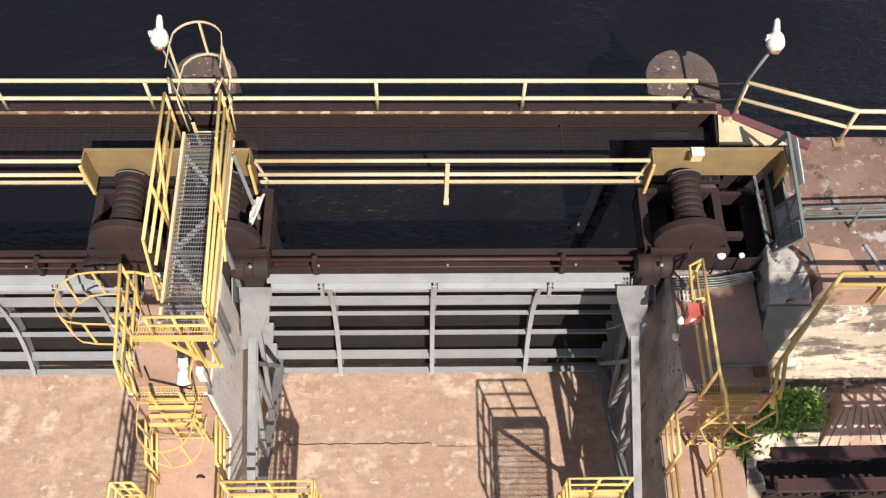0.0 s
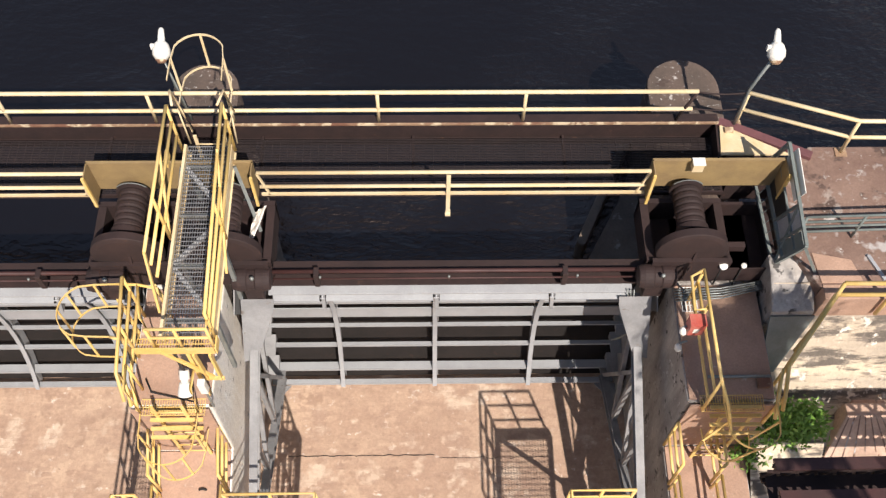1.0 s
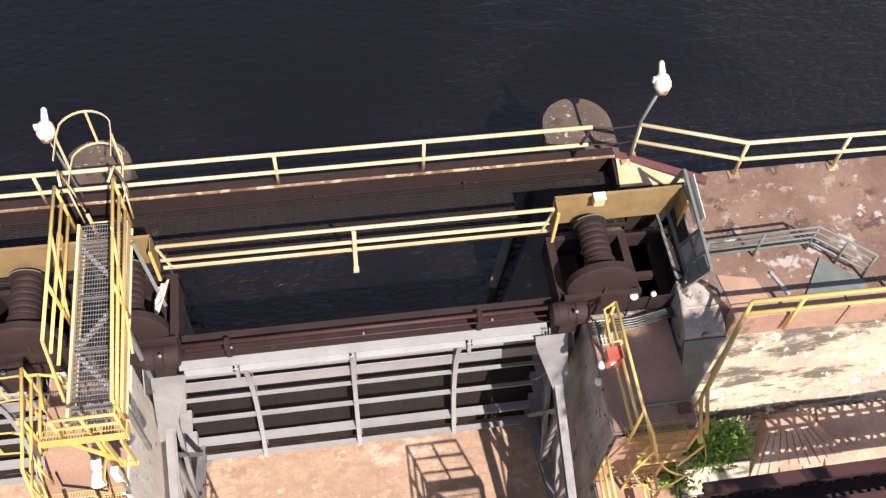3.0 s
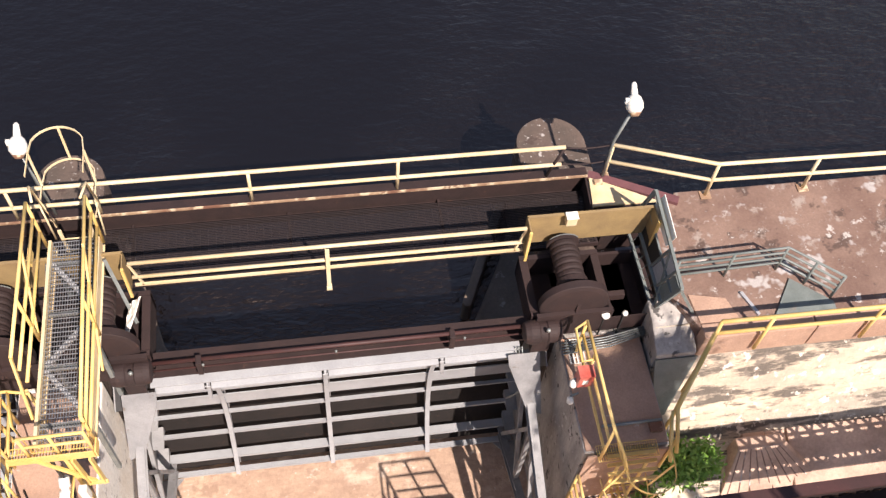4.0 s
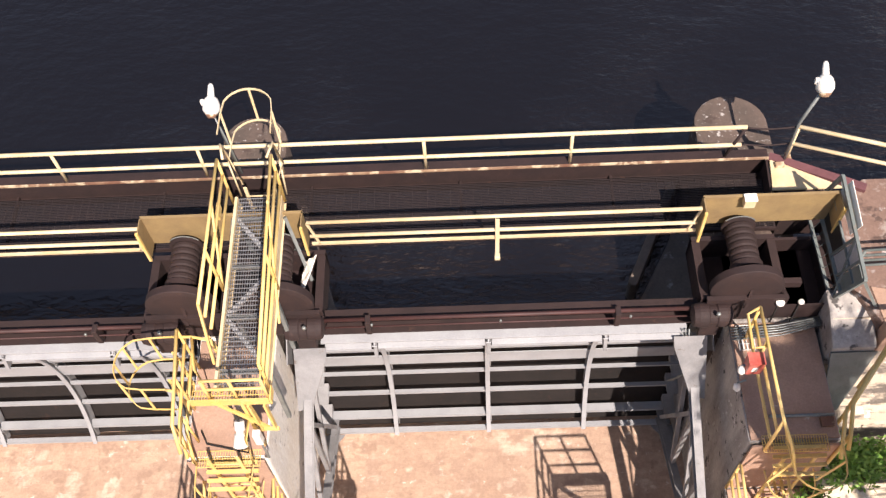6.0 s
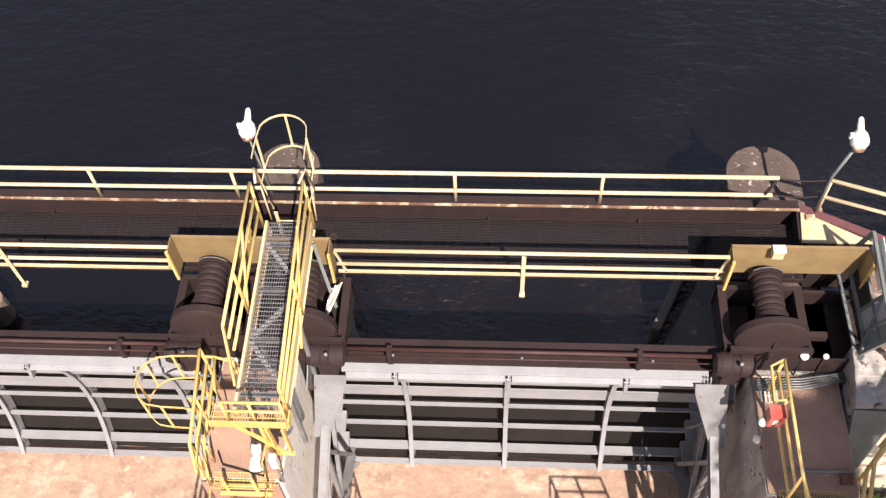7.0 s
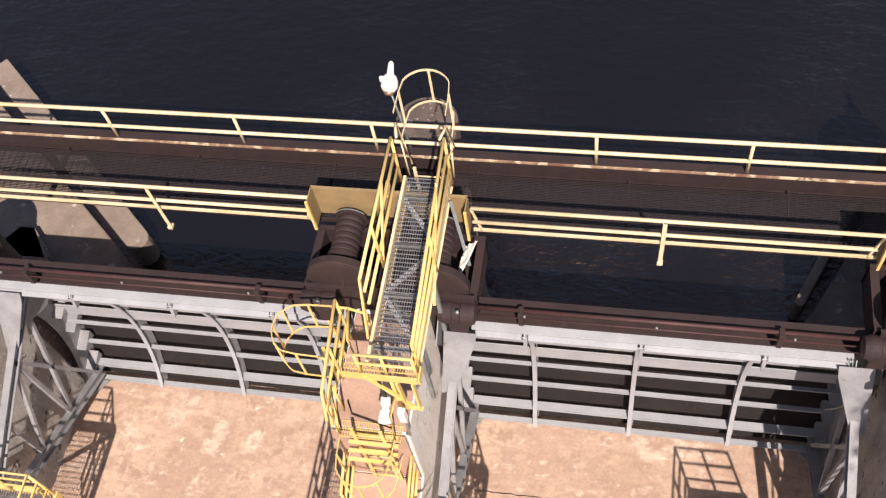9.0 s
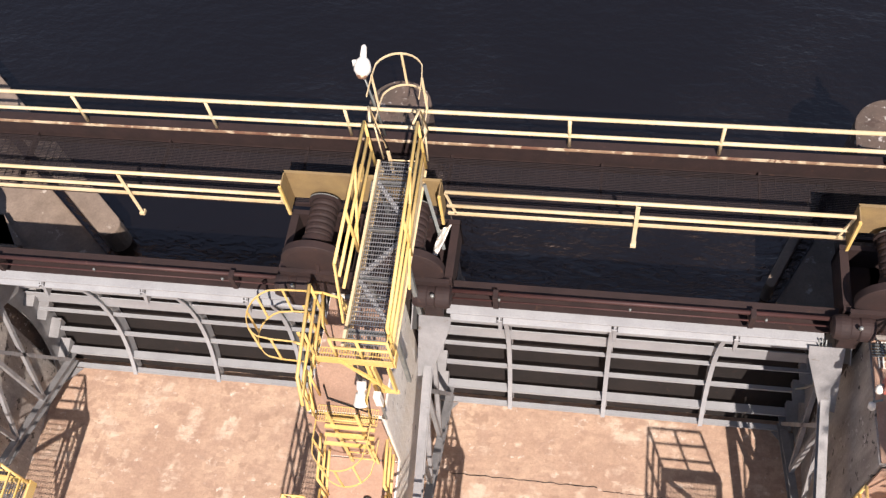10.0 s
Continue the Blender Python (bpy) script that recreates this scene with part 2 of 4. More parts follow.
def beam(bm, p, q, w, h):
    """A bar of width w and height h from p to q."""
    p, q = Vector(p), Vector(q)
    d = (q - p).normalized()
    up = Vector((0, 0, 1)) if abs(d.z) < 0.95 else Vector((0, 1, 0))
    u = d.cross(up).normalized()
    v = u.cross(d)
    a, c = ([bm.verts.new(e + u * (s * w / 2) + v * (t * h / 2)) for s, t in ((-1, -1), (1, -1), (1, 1), (-1, 1))] for e in (p, q))
    for k in range(4):
        bm.faces.new((a[k], a[(k + 1) % 4], c[(k + 1) % 4], c[k]))
    bm.faces.new(a[::-1])
    bm.faces.new(c)


def turned(bm, centre, axis, profile, sides=32):
    """A solid of revolution about axis through centre; profile rows are (along, radius)."""
    c, d = Vector(centre), Vector(axis).normalized()
    up = Vector((0, 0, 1)) if abs(d.z) < 0.95 else Vector((0, 1, 0))
    u = d.cross(up).normalized()
    v = u.cross(d)
    rings = [[bm.verts.new(c + d * a + (u * math.cos(2 * math.pi * k / sides) + v * math.sin(2 * math.pi * k / sides)) * r) for k in range(sides)] for a, r in profile]
    for a, b in zip(rings, rings[1:]):
        for k in range(sides):
            bm.faces.new((a[k], a[(k + 1) % sides], b[(k + 1) % sides], b[k]))
    bm.faces.new(rings[0][::-1])
    bm.faces.new(rings[-1])


def prism(bm, outline, z0, z1):
    """An upright block over a plan outline (counterclockwise)."""
    a = [bm.verts.new((x, y, z0)) for x, y in outline]
    b = [bm.verts.new((x, y, z1)) for x, y in outline]
    m = len(a)
    for k in range(m):
        bm.faces.new((a[k], a[(k + 1) % m], b[(k + 1) % m], b[k]))
    bm.faces.new(a[::-1])
    bm.faces.new(b)


def side_prism(bm, outline, x0, x1):
    """A block whose side outline is given in (y, z), from x0 to x1."""
    a = [bm.verts.new((x0, y, z)) for y, z in outline]
    b = [bm.verts.new((x1, y, z)) for y, z in outline]
    m = len(a)
    for k in range(m):
        bm.faces.new((a[k], b[k], b[(k + 1) % m], a[(k + 1) % m]))
    bm.faces.new(a)
    bm.faces.new(b[::-1])


def finish(bm, name, mat, bevel=0.0, smooth=False):
    bmesh.ops.recalc_face_normals(bm, faces=bm.faces)
    if bevel:
        bmesh.ops.bevel(bm, geom=[e for e in bm.edges if len(e.link_faces) == 2 and e.calc_face_angle(0) > 0.6], offset=bevel, segments=2, affect="EDGES", profile=0.6)
    me = bpy.data.meshes.new(name)
    bm.to_mesh(me)
    bm.free()
    me.materials.append(mat)
    if smooth:
        for p in me.polygons:
            p.use_smooth = True
    return me


def part(name, bm, mat, parent=None, label="", bevel=0.0, smooth=False):
    ob = new(name, finish(bm, name, mat, bevel, smooth))
    if parent is not None:
        ob.parent = parent
    if label:
        tagged(ob, label)
    return ob


def thing(name, label, category, group="", kind=""):
    return tagged(new(name), label, category, group, kind)


def one(name, maker, mat, parent=None, label="", bevel=0.0, smooth=False):
    """part() for a shape that one call builds."""
    bm = bmesh.new()
    maker(bm)
    return part(name, bm, mat, parent, label, bevel, smooth)


def pipe(name, pts, r, mat, parent, label="", sides=8):
    return one(name, lambda bm: sweep(bm, pts, r, sides), mat, parent, label, smooth=True)


def bar(name, p, q, w, h, mat, parent, label=""):
    return one(name, lambda bm: beam(bm, p, q, w, h), mat, parent, label)


# ---- setting ----
PIER_L, PIER_R, PIER_LL = (-4.55, -3.38), (3.39, 4.68), (-12.15, -11.05)
SILL, WATER = -5.0, -2.3

bm = bmesh.new()
box(bm, -400, 400, -1.5, 800, WATER - 0.5, WATER)
tagged(part("water", bm, M_WATER), "dark rippled river water held behind the gates", "water", kind="structure")


def rough_sheet(x0, x1, y0, y1, z, step, lift, seed):
    """A slab top with a slightly uneven surface."""
    bm = bmesh.new()
    nx, ny = max(2, int((x1 - x0) / step)), max(2, int((y1 - y0) / step))
    rows = []
    for j in range(ny + 1):
        row = []
        for i in range(nx + 1):
            x, y = x0 + (x1 - x0) * i / nx, y0 + (y1 - y0) * j / ny
            row.append(bm.verts.new((x, y, z + lift * noise.noise((x * 1.7 + seed, y * 1.7, 0)))))
        rows.append(row)
    for j in range(ny):
        for i in range(nx):
            bm.faces.new((rows[j][i], rows[j][i + 1], rows[j + 1][i + 1], rows[j + 1][i]))
    return bm


tagged(part("apron", rough_sheet(-16, 14, -16, -1.6, SILL, 0.16, 0.012, 3), M_APRON), "sunlit pinkish weathered concrete spillway apron", "spillway", kind="structure")
bm = bmesh.new()
box(bm, -400, 400, -400, -1.6, SILL - 1.5, SILL - 0.05)
tagged(part("ground", bm, M_SLAB), "pale concrete and rock riverbed below the dam", "ground", kind="structure")


def crack(points, w, name="crack"):
    """A thin open crack with chipped edges in the apron."""
    bm = bmesh.new()
    last = None
    for x, y in points:
        a, b = bm.verts.new((x, y - w * random.uniform(0.3, 1), SILL + 0.015)), bm.verts.new((x, y + w * random.uniform(0.3, 1), SILL + 0.015))
        if last:
            bm.faces.new((last[0], a, b, last[1]))
        last = (a, b)
    return tagged(part(name, bm, M_BLACK), "dark jagged crack across the concrete apron", "crack", kind="structure")


crack([(-2.9 + 0.06 * i, -3.66 + 0.03 * noise.noise((i * 0.4, 2, 0))) for i in range(46)], 0.009)
crack([(-0.1 + 0.07 * i, -3.72 + 0.05 * noise.noise((i * 0.4, 7, 0))) for i in range(30)], 0.005)


def nose_outline(x0, x1, y0, yn):
    c, r = (x0 + x1) / 2, (x1 - x0) / 2
    return [(x0, y0), (x1, y0)] + [(c + r * math.cos(a), yn + r * math.sin(a)) for a in [math.pi * k / 20 for k in range(21)]]


def pier(name, x0, x1, top, back, drop, low, label, flare=1.3, face=None, fall=2.6):
    """A spillway pier: a high upstream part with a rounded nose and a lower downstream part."""
    root = thing(name, label, "dam pier", kind="structure")
    bm = bmesh.new()
    side_prism(bm, [(-16, SILL - 0.5), (back, SILL - 0.5), (back, top), (drop, top), (drop - 0.04, low), (-16, low - fall)], x0, x1)
    part("pier_body", bm, face or M_PIER, root, bevel=0.04)
    if flare < 1:
        nose_end = -1.7
    else:
        nose_end = 1.2
    bm = bmesh.new()
    prism(bm, nose_outline(x0 + 0.02, x1 - 0.06, back + 0.004, nose_end), SILL - 0.5, -0.34)
    part("pier_nose", bm, M_NOSE, root, "rounded dark concrete nose with white droppings", bevel=0.03)
    c = (x0 + x1) / 2
    bm = bmesh.new()
    w = flare
    prism(bm, [(c - w, -1.40), (c + 0.5, -1.40), (c + 0.5, 1.25), (c - 0.45, 1.25), (c - 0.98, -0.05)] if w > 1.5 else [(c - w, -1.40), (c + w, -1.40), (c + w + 0.02, -1.25), (c + w - 0.1, -1.08), (c + min(0.62, w), 1.0 if w > 1 else -1.1), (c - min(0.62, w), 1.0 if w > 1 else -1.1), (c - w + 0.1, -1.08), (c - w - 0.02, -1.25)], SILL, -1.95)
    part("pier_footing", bm, M_BANK2, root, "flared concrete footing at the waterline", bevel=0.06)
    bm = bmesh.new()
    box(bm, x0 + 0.03, x1 - 0.03, drop + 0.03, -2.46, top + 0.004, top + 0.03)
    part("pier_cap", bm, M_PIERTOP, root, "smooth pinkish concrete topping")
    bm = bmesh.new()
    side_prism(bm, [(-15.9, low - fall + 0.04), (drop - 0.1, low + 0.03), (drop - 0.1, low - 0.02), (-15.9, low - fall - 0.02)], x0 + 0.03, x1 - 0.03)
    part("pier_cap", bm, M_PIERTOP, root, "smooth pinkish concrete topping")
    one("step_facing", lambda bm: box(bm, x0 + 0.03, x1 - 0.03, drop - 0.075, drop - 0.046, low + 0.032, top + 0.02), M_PIERTOP, root)
    return root


pier("pier_left", *PIER_L, -0.5, -2.35, -4.30, -2.3, "tall weathered concrete pier between two spillway gates")
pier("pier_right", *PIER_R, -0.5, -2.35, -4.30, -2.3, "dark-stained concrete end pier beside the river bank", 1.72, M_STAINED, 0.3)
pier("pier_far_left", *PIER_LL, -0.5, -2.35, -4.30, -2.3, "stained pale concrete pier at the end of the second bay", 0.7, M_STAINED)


def training_wall(line, wide, top, name, label):
    """A low wall along a plan line, its water side battered, its downstream end rounded."""
    bm = bmesh.new()
    (xa, ya), (xb, yb) = line
    d = Vector((xb - xa, yb - ya, 0)).normalized()
    n = Vector((-d.y, d.x, 0))
    plan = [Vector((xb, yb, 0)) + n * wide / 2, Vector((xa, ya, 0)) + n * wide / 2] + [Vector((xa, ya, 0)) + (n * math.cos(t) - d * math.sin(t)) * wide / 2 for t in [math.pi * k / 8 for k in range(1, 8)]] + [Vector((xa, ya, 0)) - n * wide / 2, Vector((xb, yb, 0)) - n * wide / 2]
    up = [bm.verts.new((p.x, p.y, top)) for p in plan]
    c = sum(plan, Vector()) / len(plan)
    foot = [bm.verts.new((p.x + 0.06 * (p - c).normalized().x, p.y + 0.06 * (p - c).normalized().y, SILL)) for p in plan]
    m = len(plan)
    for k in range(m):
        bm.faces.new((foot[k], foot[(k + 1) % m], up[(k + 1) % m], up[k]))
    bm.faces.new(up)
    bm.faces.new(foot[::-1])
    return tagged(part(name, bm, M_BANK2, bevel=0.03), label, "wall", kind="structure")


training_wall(((-9.22, -0.74), (-13.6, 3.16)), 0.44, -1.70, "training_wall_left", "pale concrete training wall with a rounded end at the waterline")
training_wall(((2.33, -0.92), (3.55, 1.70)), 0.16, -1.80, "training_wall_right", "narrow concrete training wall beside the end pier")
bm = bmesh.new()
prism(bm, [(-22, -1.40), (-9.25, -1.40), (-9.08, -1.26), (-9.36, -1.06), (-10.72, 0.10), (-14.1, 3.0), (-22, 3.0)], SILL, -2.16)
tagged(part("abutment", bm, M_BANK2, bevel=0.05), "stained concrete abutment slab at the waterline", "abutment", kind="structure")

# ---- radial gates ----
HUB_Y, HUB_Z = -6.0, -2.9


def arc(r, deg):
    a = radians(deg)
    return HUB_Y + r * math.cos(a), HUB_Z + r * math.sin(a)


def curved_plate(bm, x0, x1, r0, r1, a0, a1, steps):
    """A plate bent round the hub, from radius r0 to r1 and angle a0 to a1."""
    side_prism(bm, [arc(r0, a0 + (a1 - a0) * k / steps) for k in range(steps + 1)] + [arc(r1, a1 - (a1 - a0) * k / steps) for k in range(steps + 1)], x0, x1)


def tapered_plate(bm, outline, thick):
    """A flat sheet over a skew outline, thickened downwards."""
    up = [bm.verts.new(p) for p in outline]
    low = [bm.verts.new((x, y, z - thick)) for x, y, z in outline]
    m = len(up)
    bm.faces.new(up)
    bm.faces.new(low[::-1])
    for k in range(m):
        bm.faces.new((up[k], low[k], low[(k + 1) % m], up[(k + 1) % m]))


def radial_gate(x0, x1, ribs, label, ends=(1, -1)):
    root = thing("radial_gate", label, "dam gate", "spillway gates")
    one("skin_plate", lambda bm: curved_plate(bm, x0, x1, 4.46, 4.49, -28.5, 28, 24), M_SKIN, root, "rusty skin plate, colour blackened for the shade behind the girders")
    # horizontal girders from the sill upwards: angle on the arc, depth of the top plate, height of the front lip
    for a, deep, lip in ((-27.4, 0.10, 0.05), (-22.2, 0.155, 0.06), (-12.9, 0.075, 0.05), (-3.8, 0.065, 0.04)):
        y, z = arc(4.15, a)

        def girder(bm):
            box(bm, x0 + 0.05, x1 - 0.05, y + 0.012, y + deep, z - 0.014, z)
            box(bm, x0 + 0.05, x1 - 0.05, y, y + 0.012, z - lip, z + 0.004)
        one("girder", girder, M_GREY, root)
    for a0, a1 in ((0.4, 5.6), (9.0, 10.4)):
        one("stiffening_plate", lambda bm: curved_plate(bm, x0 + 0.05, x1 - 0.05, 4.18, 4.20, a0, a1, 4), M_GREY, root)
    for x in ribs:
        def rib(bm):
            curved_plate(bm, x - 0.04, x + 0.04, 4.115, 4.132, -28, 33, 18)
            curved_plate(bm, x - 0.01, x + 0.01, 4.133, 4.40, -28, 33, 18)
        rib_ob = one("rib", rib, M_GREY, root)
        for a in (-24.5, -1.5, 6.5):
            y, z = arc(4.2, a)
            one("cleat", lambda bm: box(bm, x + 0.05, x + 0.062, y - 0.02, y + 0.16, z - 0.06, z + 0.14), M_ARM, rib_ob)
    for s, xe in ((1, x0), (-1, x1)):
        one("end_plate", lambda bm: curved_plate(bm, min(xe, xe + s * 0.02), max(xe, xe + s * 0.02), 3.86, 4.46, -28, 30, 18), M_ARM, root)
        for a in (-21.4, -13.2, -4.6, 3.2):
            y, z = arc(4.1, a)
            one("stiffener", lambda bm: side_prism(bm, [(y - 0.12, z - 0.02), (y + 0.25, z - 0.1), (y + 0.25, z + 0.1)], min(xe + s * 0.02, xe + s * 0.22), max(xe + s * 0.02, xe + s * 0.22)), M_ARM, root)
        if s not in ends:
            continue
        xa = xe + s * 0.27
        top, mid, low = arc(4.15, 24), arc(4.1, 2), arc(4.15, -24)
        hub = (xa, HUB_Y, HUB_Z)
        for p in (top, low):
            def chord(bm):
                q = Vector((xa, *p))
                d = (Vector(hub) - q).normalized()
                up = Vector((0, -d.z, d.y))
                for o, w in ((0.09, 0.13), (-0.09, 0.13)):
                    beam(bm, q + up * o, Vector(hub) + up * o, w, 0.022)
                beam(bm, q, hub, 0.018, 0.17)
            one("arm", chord, M_ARM, root, "dark grey strut arm running back to the hub")
        def at(p, k):
            return (xa, p[0] + (HUB_Y - p[0]) * k, p[1] + (HUB_Z - p[1]) * k)
        for k0, k1 in ((0.05, 0.30), (0.30, 0.30), (0.30, 0.55), (0.55, 0.55)):
            one("brace", lambda bm: beam(bm, at(top, k0), at(low, k1), 0.07, 0.07), M_ARM, root)
        one("brace", lambda bm: beam(bm, at(low, 0.02), at(top, 0.30), 0.07, 0.07), M_ARM, root)
        one("gusset", lambda bm: side_prism(bm, [at(top, 0)[1:], at(top, 0.17)[1:], (arc(4.1, 13)[0] - 0.1, arc(4.1, 13)[1]), arc(4.2, 14)], xa - 0.011 + s * 0.03, xa + 0.011 + s * 0.03), M_ARM, root, "grey gusset plate with bolt holes")
        one("head_plate", lambda bm: tapered_plate(bm, [(xe + s * 0.16, -2.57, -0.60), (xe + s * 0.66, -2.57, -0.60), (xe + s * 0.64, -2.66, -0.78), (xe + s * 0.33, -3.10, -1.60), (xe + s * 0.10, -3.14, -1.66)], 0.02), M_ARM, root, "tapered mottled grey plate at the arm's head")
        g = arc(4.15, -27)
        one("gusset", lambda bm: prism(bm, sorted_ccw([(xe + s * 0.02, g[0] - 0.52), (xe + s * 0.02, g[0] - 0.05), (xe + s * 0.42, g[0] - 0.05)]), g[1] - 0.02, g[1] + 0.005), M_ARM, root)
        one("hub", lambda bm: turned(bm, (xa - 0.2, HUB_Y, HUB_Z), (1, 0, 0), [(0, 0.15), (0.02, 0.17), (0.38, 0.17), (0.4, 0.15)], 20), M_ARM, root)
    return root


def sorted_ccw(pts):
    cx, cy = sum(p[0] for p in pts) / len(pts), sum(p[1] for p in pts) / len(pts)
    return sorted(pts, key=lambda p: math.atan2(p[1] - cy, p[0] - cx))


radial_gate(-3.30, 3.26, (-1.91, -0.18, 1.59), "grey painted steel radial gate with curved ribs, closed")
radial_gate(-10.92, -4.66, (-9.40, -7.66, -5.93), "grey painted steel radial gate in the second bay, closed", (1,))


def gate_crest(x0, x1, ribs):
    """The pale sill beam over the gate, with the oxide red pipe beam behind it."""
    root = thing("crest_beam", "pale grey steel crest beam along the top of a gate", "beam", "crest beams")

    one("plate", lambda bm: side_prism(bm, [(-2.51, -0.56), (-2.20, -0.51), (-2.20, -0.56), (-2.49, -0.60), (-2.51, -0.60)], x0, x1), M_GREY, root, "pale weathered top plate", bevel=0.006)
    edges = [x0, *ribs, x1]
    for xa, xb in zip(edges, edges[1:]):
        one("apron_plate", lambda bm: side_prism(bm, [(-2.555, -0.70), (-2.465, -0.67), (-2.465, -0.69), (-2.54, -0.73), (-2.555, -0.73)], xa + 0.05, xb - 0.05), M_GREY, root, bevel=0.004)
    for x in ribs:
        one("bracket", lambda bm: side_prism(bm, [(-2.60, -0.95), (-2.50, -0.64), (-2.44, -0.64), (-2.44, -0.95)], x - 0.02, x + 0.035), M_ARM, root)
    return root


gate_crest(-2.72, 2.80, (-1.91, -0.18, 1.59))
gate_crest(-11.0, -4.66, (-9.40, -7.66, -5.93))


def red_beam(x0, x1, clamps):
    root = thing("pipe_beam", "oxide red beam with a pipe clamped along its side", "beam", "pipe beams")

    def body(bm):
        box(bm, x0, x1, -2.36, -2.18, -0.16, -0.12)
        box(bm, x0, x1, -2.21, -2.18, -0.50, -0.16)
        box(bm, x0, x1, -2.40, -2.21, -0.50, -0.47)
    one("body", body, M_RUST, root)
    pipe("pipe", [(x0, -2.40, -0.03), (x1, -2.40, -0.03)], 0.034, M_REDB, root, "oxide red pipe")
    pipe("conduit", [(x0, -2.47, -0.13), (x1, -2.47, -0.13)], 0.015, M_REDB, root)
    for x in clamps:
        one("clamp", lambda bm: box(bm, x - 0.04, x + 0.04, -2.50, -2.35, -0.34, 0.015), M_RUST, root, bevel=0.01)
    for k in range(3):
        x = x0 + (x1 - x0) * (k + 0.45) / 3
        one("bolt", lambda bm: turned(bm, (x, -2.47, -0.11), (0, 0, 1), [(0, 0.02), (0.04, 0.02), (0.05, 0.014)], 10), M_GALV, root, smooth=True)
    return root


red_beam(-2.75, 2.95, (-1.95, 1.72))
red_beam(-11.3, -5.0, (-9.9, -6.0))

# ---- service bridge: girder, grating deck, handrails ----


def bridge(x0, x1):
    root = thing("footbridge", "rusty brown steel footbridge with an open grating deck", "footbridge")

    one("girder_flange", lambda bm: box(bm, x0, x1, -0.02, 0.14, 0.33, 0.365), M_RUST, root, bevel=0.004)
    one("girder_web", lambda bm: box(bm, x0, x1, 0.05, 0.07, -0.12, 0.33), M_RUST, root)
    one("girder_flange", lambda bm: box(bm, x0, x1, -0.06, 0.16, -0.16, -0.12), M_RUST, root)
    one("girder_edge", lambda bm: box(bm, x0, x1, -0.045, -0.018, 0.335, 0.372), M_EDGE, root, "pale peeling paint along the girder edge")
    one("deck_edge", lambda bm: box(bm, x0, x1, -1.09, -1.06, -0.07, 0.01), M_RUST, root)
    n = int((x1 - x0) / 2.2)
    for k in range(n + 1):
        x = x0 + (x1 - x0) * k / n
        one("cross_beam", lambda bm: box(bm, x - 0.02, x + 0.02, -1.06, 0.04, -0.12, -0.05), M_RUST, root)

    def grating(bm):
        rows = 33
        for k in range(rows):
            y = -1.05 + 0.98 * k / (rows - 1)
            box(bm, x0, x1, y - 0.003, y + 0.003, -0.022, 0.0)
        m = int((x1 - x0) / 0.12)
        for k in range(m):
            x = x0 + (x1 - x0) * k / m
            box(bm, x - 0.003, x + 0.003, -1.05, -0.07, -0.012, 0.002)
    tagged(one("grating", grating, M_DECKBAR, root, "dark rusty open bar grating"), kind="stuff")
    return root


bridge(-22, 4.25)


def handrail(name, runs, posts, levels, r, mat, label, group=""):
    """A handrail: runs of (x, y) with pipes at the given heights, and posts of (x, y, foot, top)."""
    root = thing(name, label, "handrail", group)
    for z, rr in levels:
        pipe("rail", [(x, y, z) for x, y in runs], rr, mat, root)
    for x, y, z0, z1 in posts:
        pipe("post", [(x, y, z0), (x, y, z1)], r, mat, root)
    return root


front = handrail("handrail", [(-22, 0.03), (-4.0, 0.03), (3.78, 0.03)], [(x, 0.03, 0.36, 1.07) for x in (-17.9, -15.7, -13.45, -11.21, -8.97, -6.73, -4.49, -3.29, -1.05, 1.19)], ((1.07, 0.034), (0.64, 0.032)), 0.028, M_PALE, "faded yellow two-pipe handrail on the upstream girder")
pipe("post", [(3.78, 0.03, 1.07), (3.66, 0.03, 0.64), (3.58, 0.03, 0.36)], 0.026, M_RUST, front, "rusty bare end post")
cable = thing("rail_chain", "dark slack chain closing the gap in the handrail", "chain")
for z in (1.06, 0.66):
    pipe("link", [(3.78 + 0.82 * k / 8, 0.02, z - 0.05 * math.sin(math.pi * k / 8)) for k in range(9)], 0.013, M_RUST, cable)


def inner_rail(x0, x1, posts):
    root = handrail("handrail", [(x0, -1.39), (x1, -1.39)], (), ((1.07, 0.03), (0.71, 0.03)), 0.026, M_PALE, "faded yellow handrail along the downstream edge of the footbridge", "footbridge handrails")
    one("toe_rail", lambda bm: box(bm, x0, x1, -1.405, -1.375, 0.48, 0.53), M_PALE, root, "rust-stained yellow toe rail")
    for x in posts:
        one("post", lambda bm: (box(bm, x - 0.03, x + 0.03, -1.44, -1.432, 0.0, 1.06), box(bm, x - 0.03, x - 0.022, -1.432, -1.385, 0.0, 1.06)), M_PALE, root)
        one("foot_plate", lambda bm: box(bm, x - 0.04, x + 0.04, -1.47, -1.38, -0.03, 0.02), M_PALE, root)
    for x in (x0, x1):
        s = 1 if x == x0 else -1
        one("end_brace", lambda bm: beam(bm, (x, -1.39, 1.05), (x + s * 0.12, -1.39, 0.5), 0.03, 0.03), M_PALE, root)
    return root


inner_rail(-2.74, 2.90, (0.0,))
inner_rail(-11.6, -5.18, (-7.72,))

# ---- hoists on the piers ----


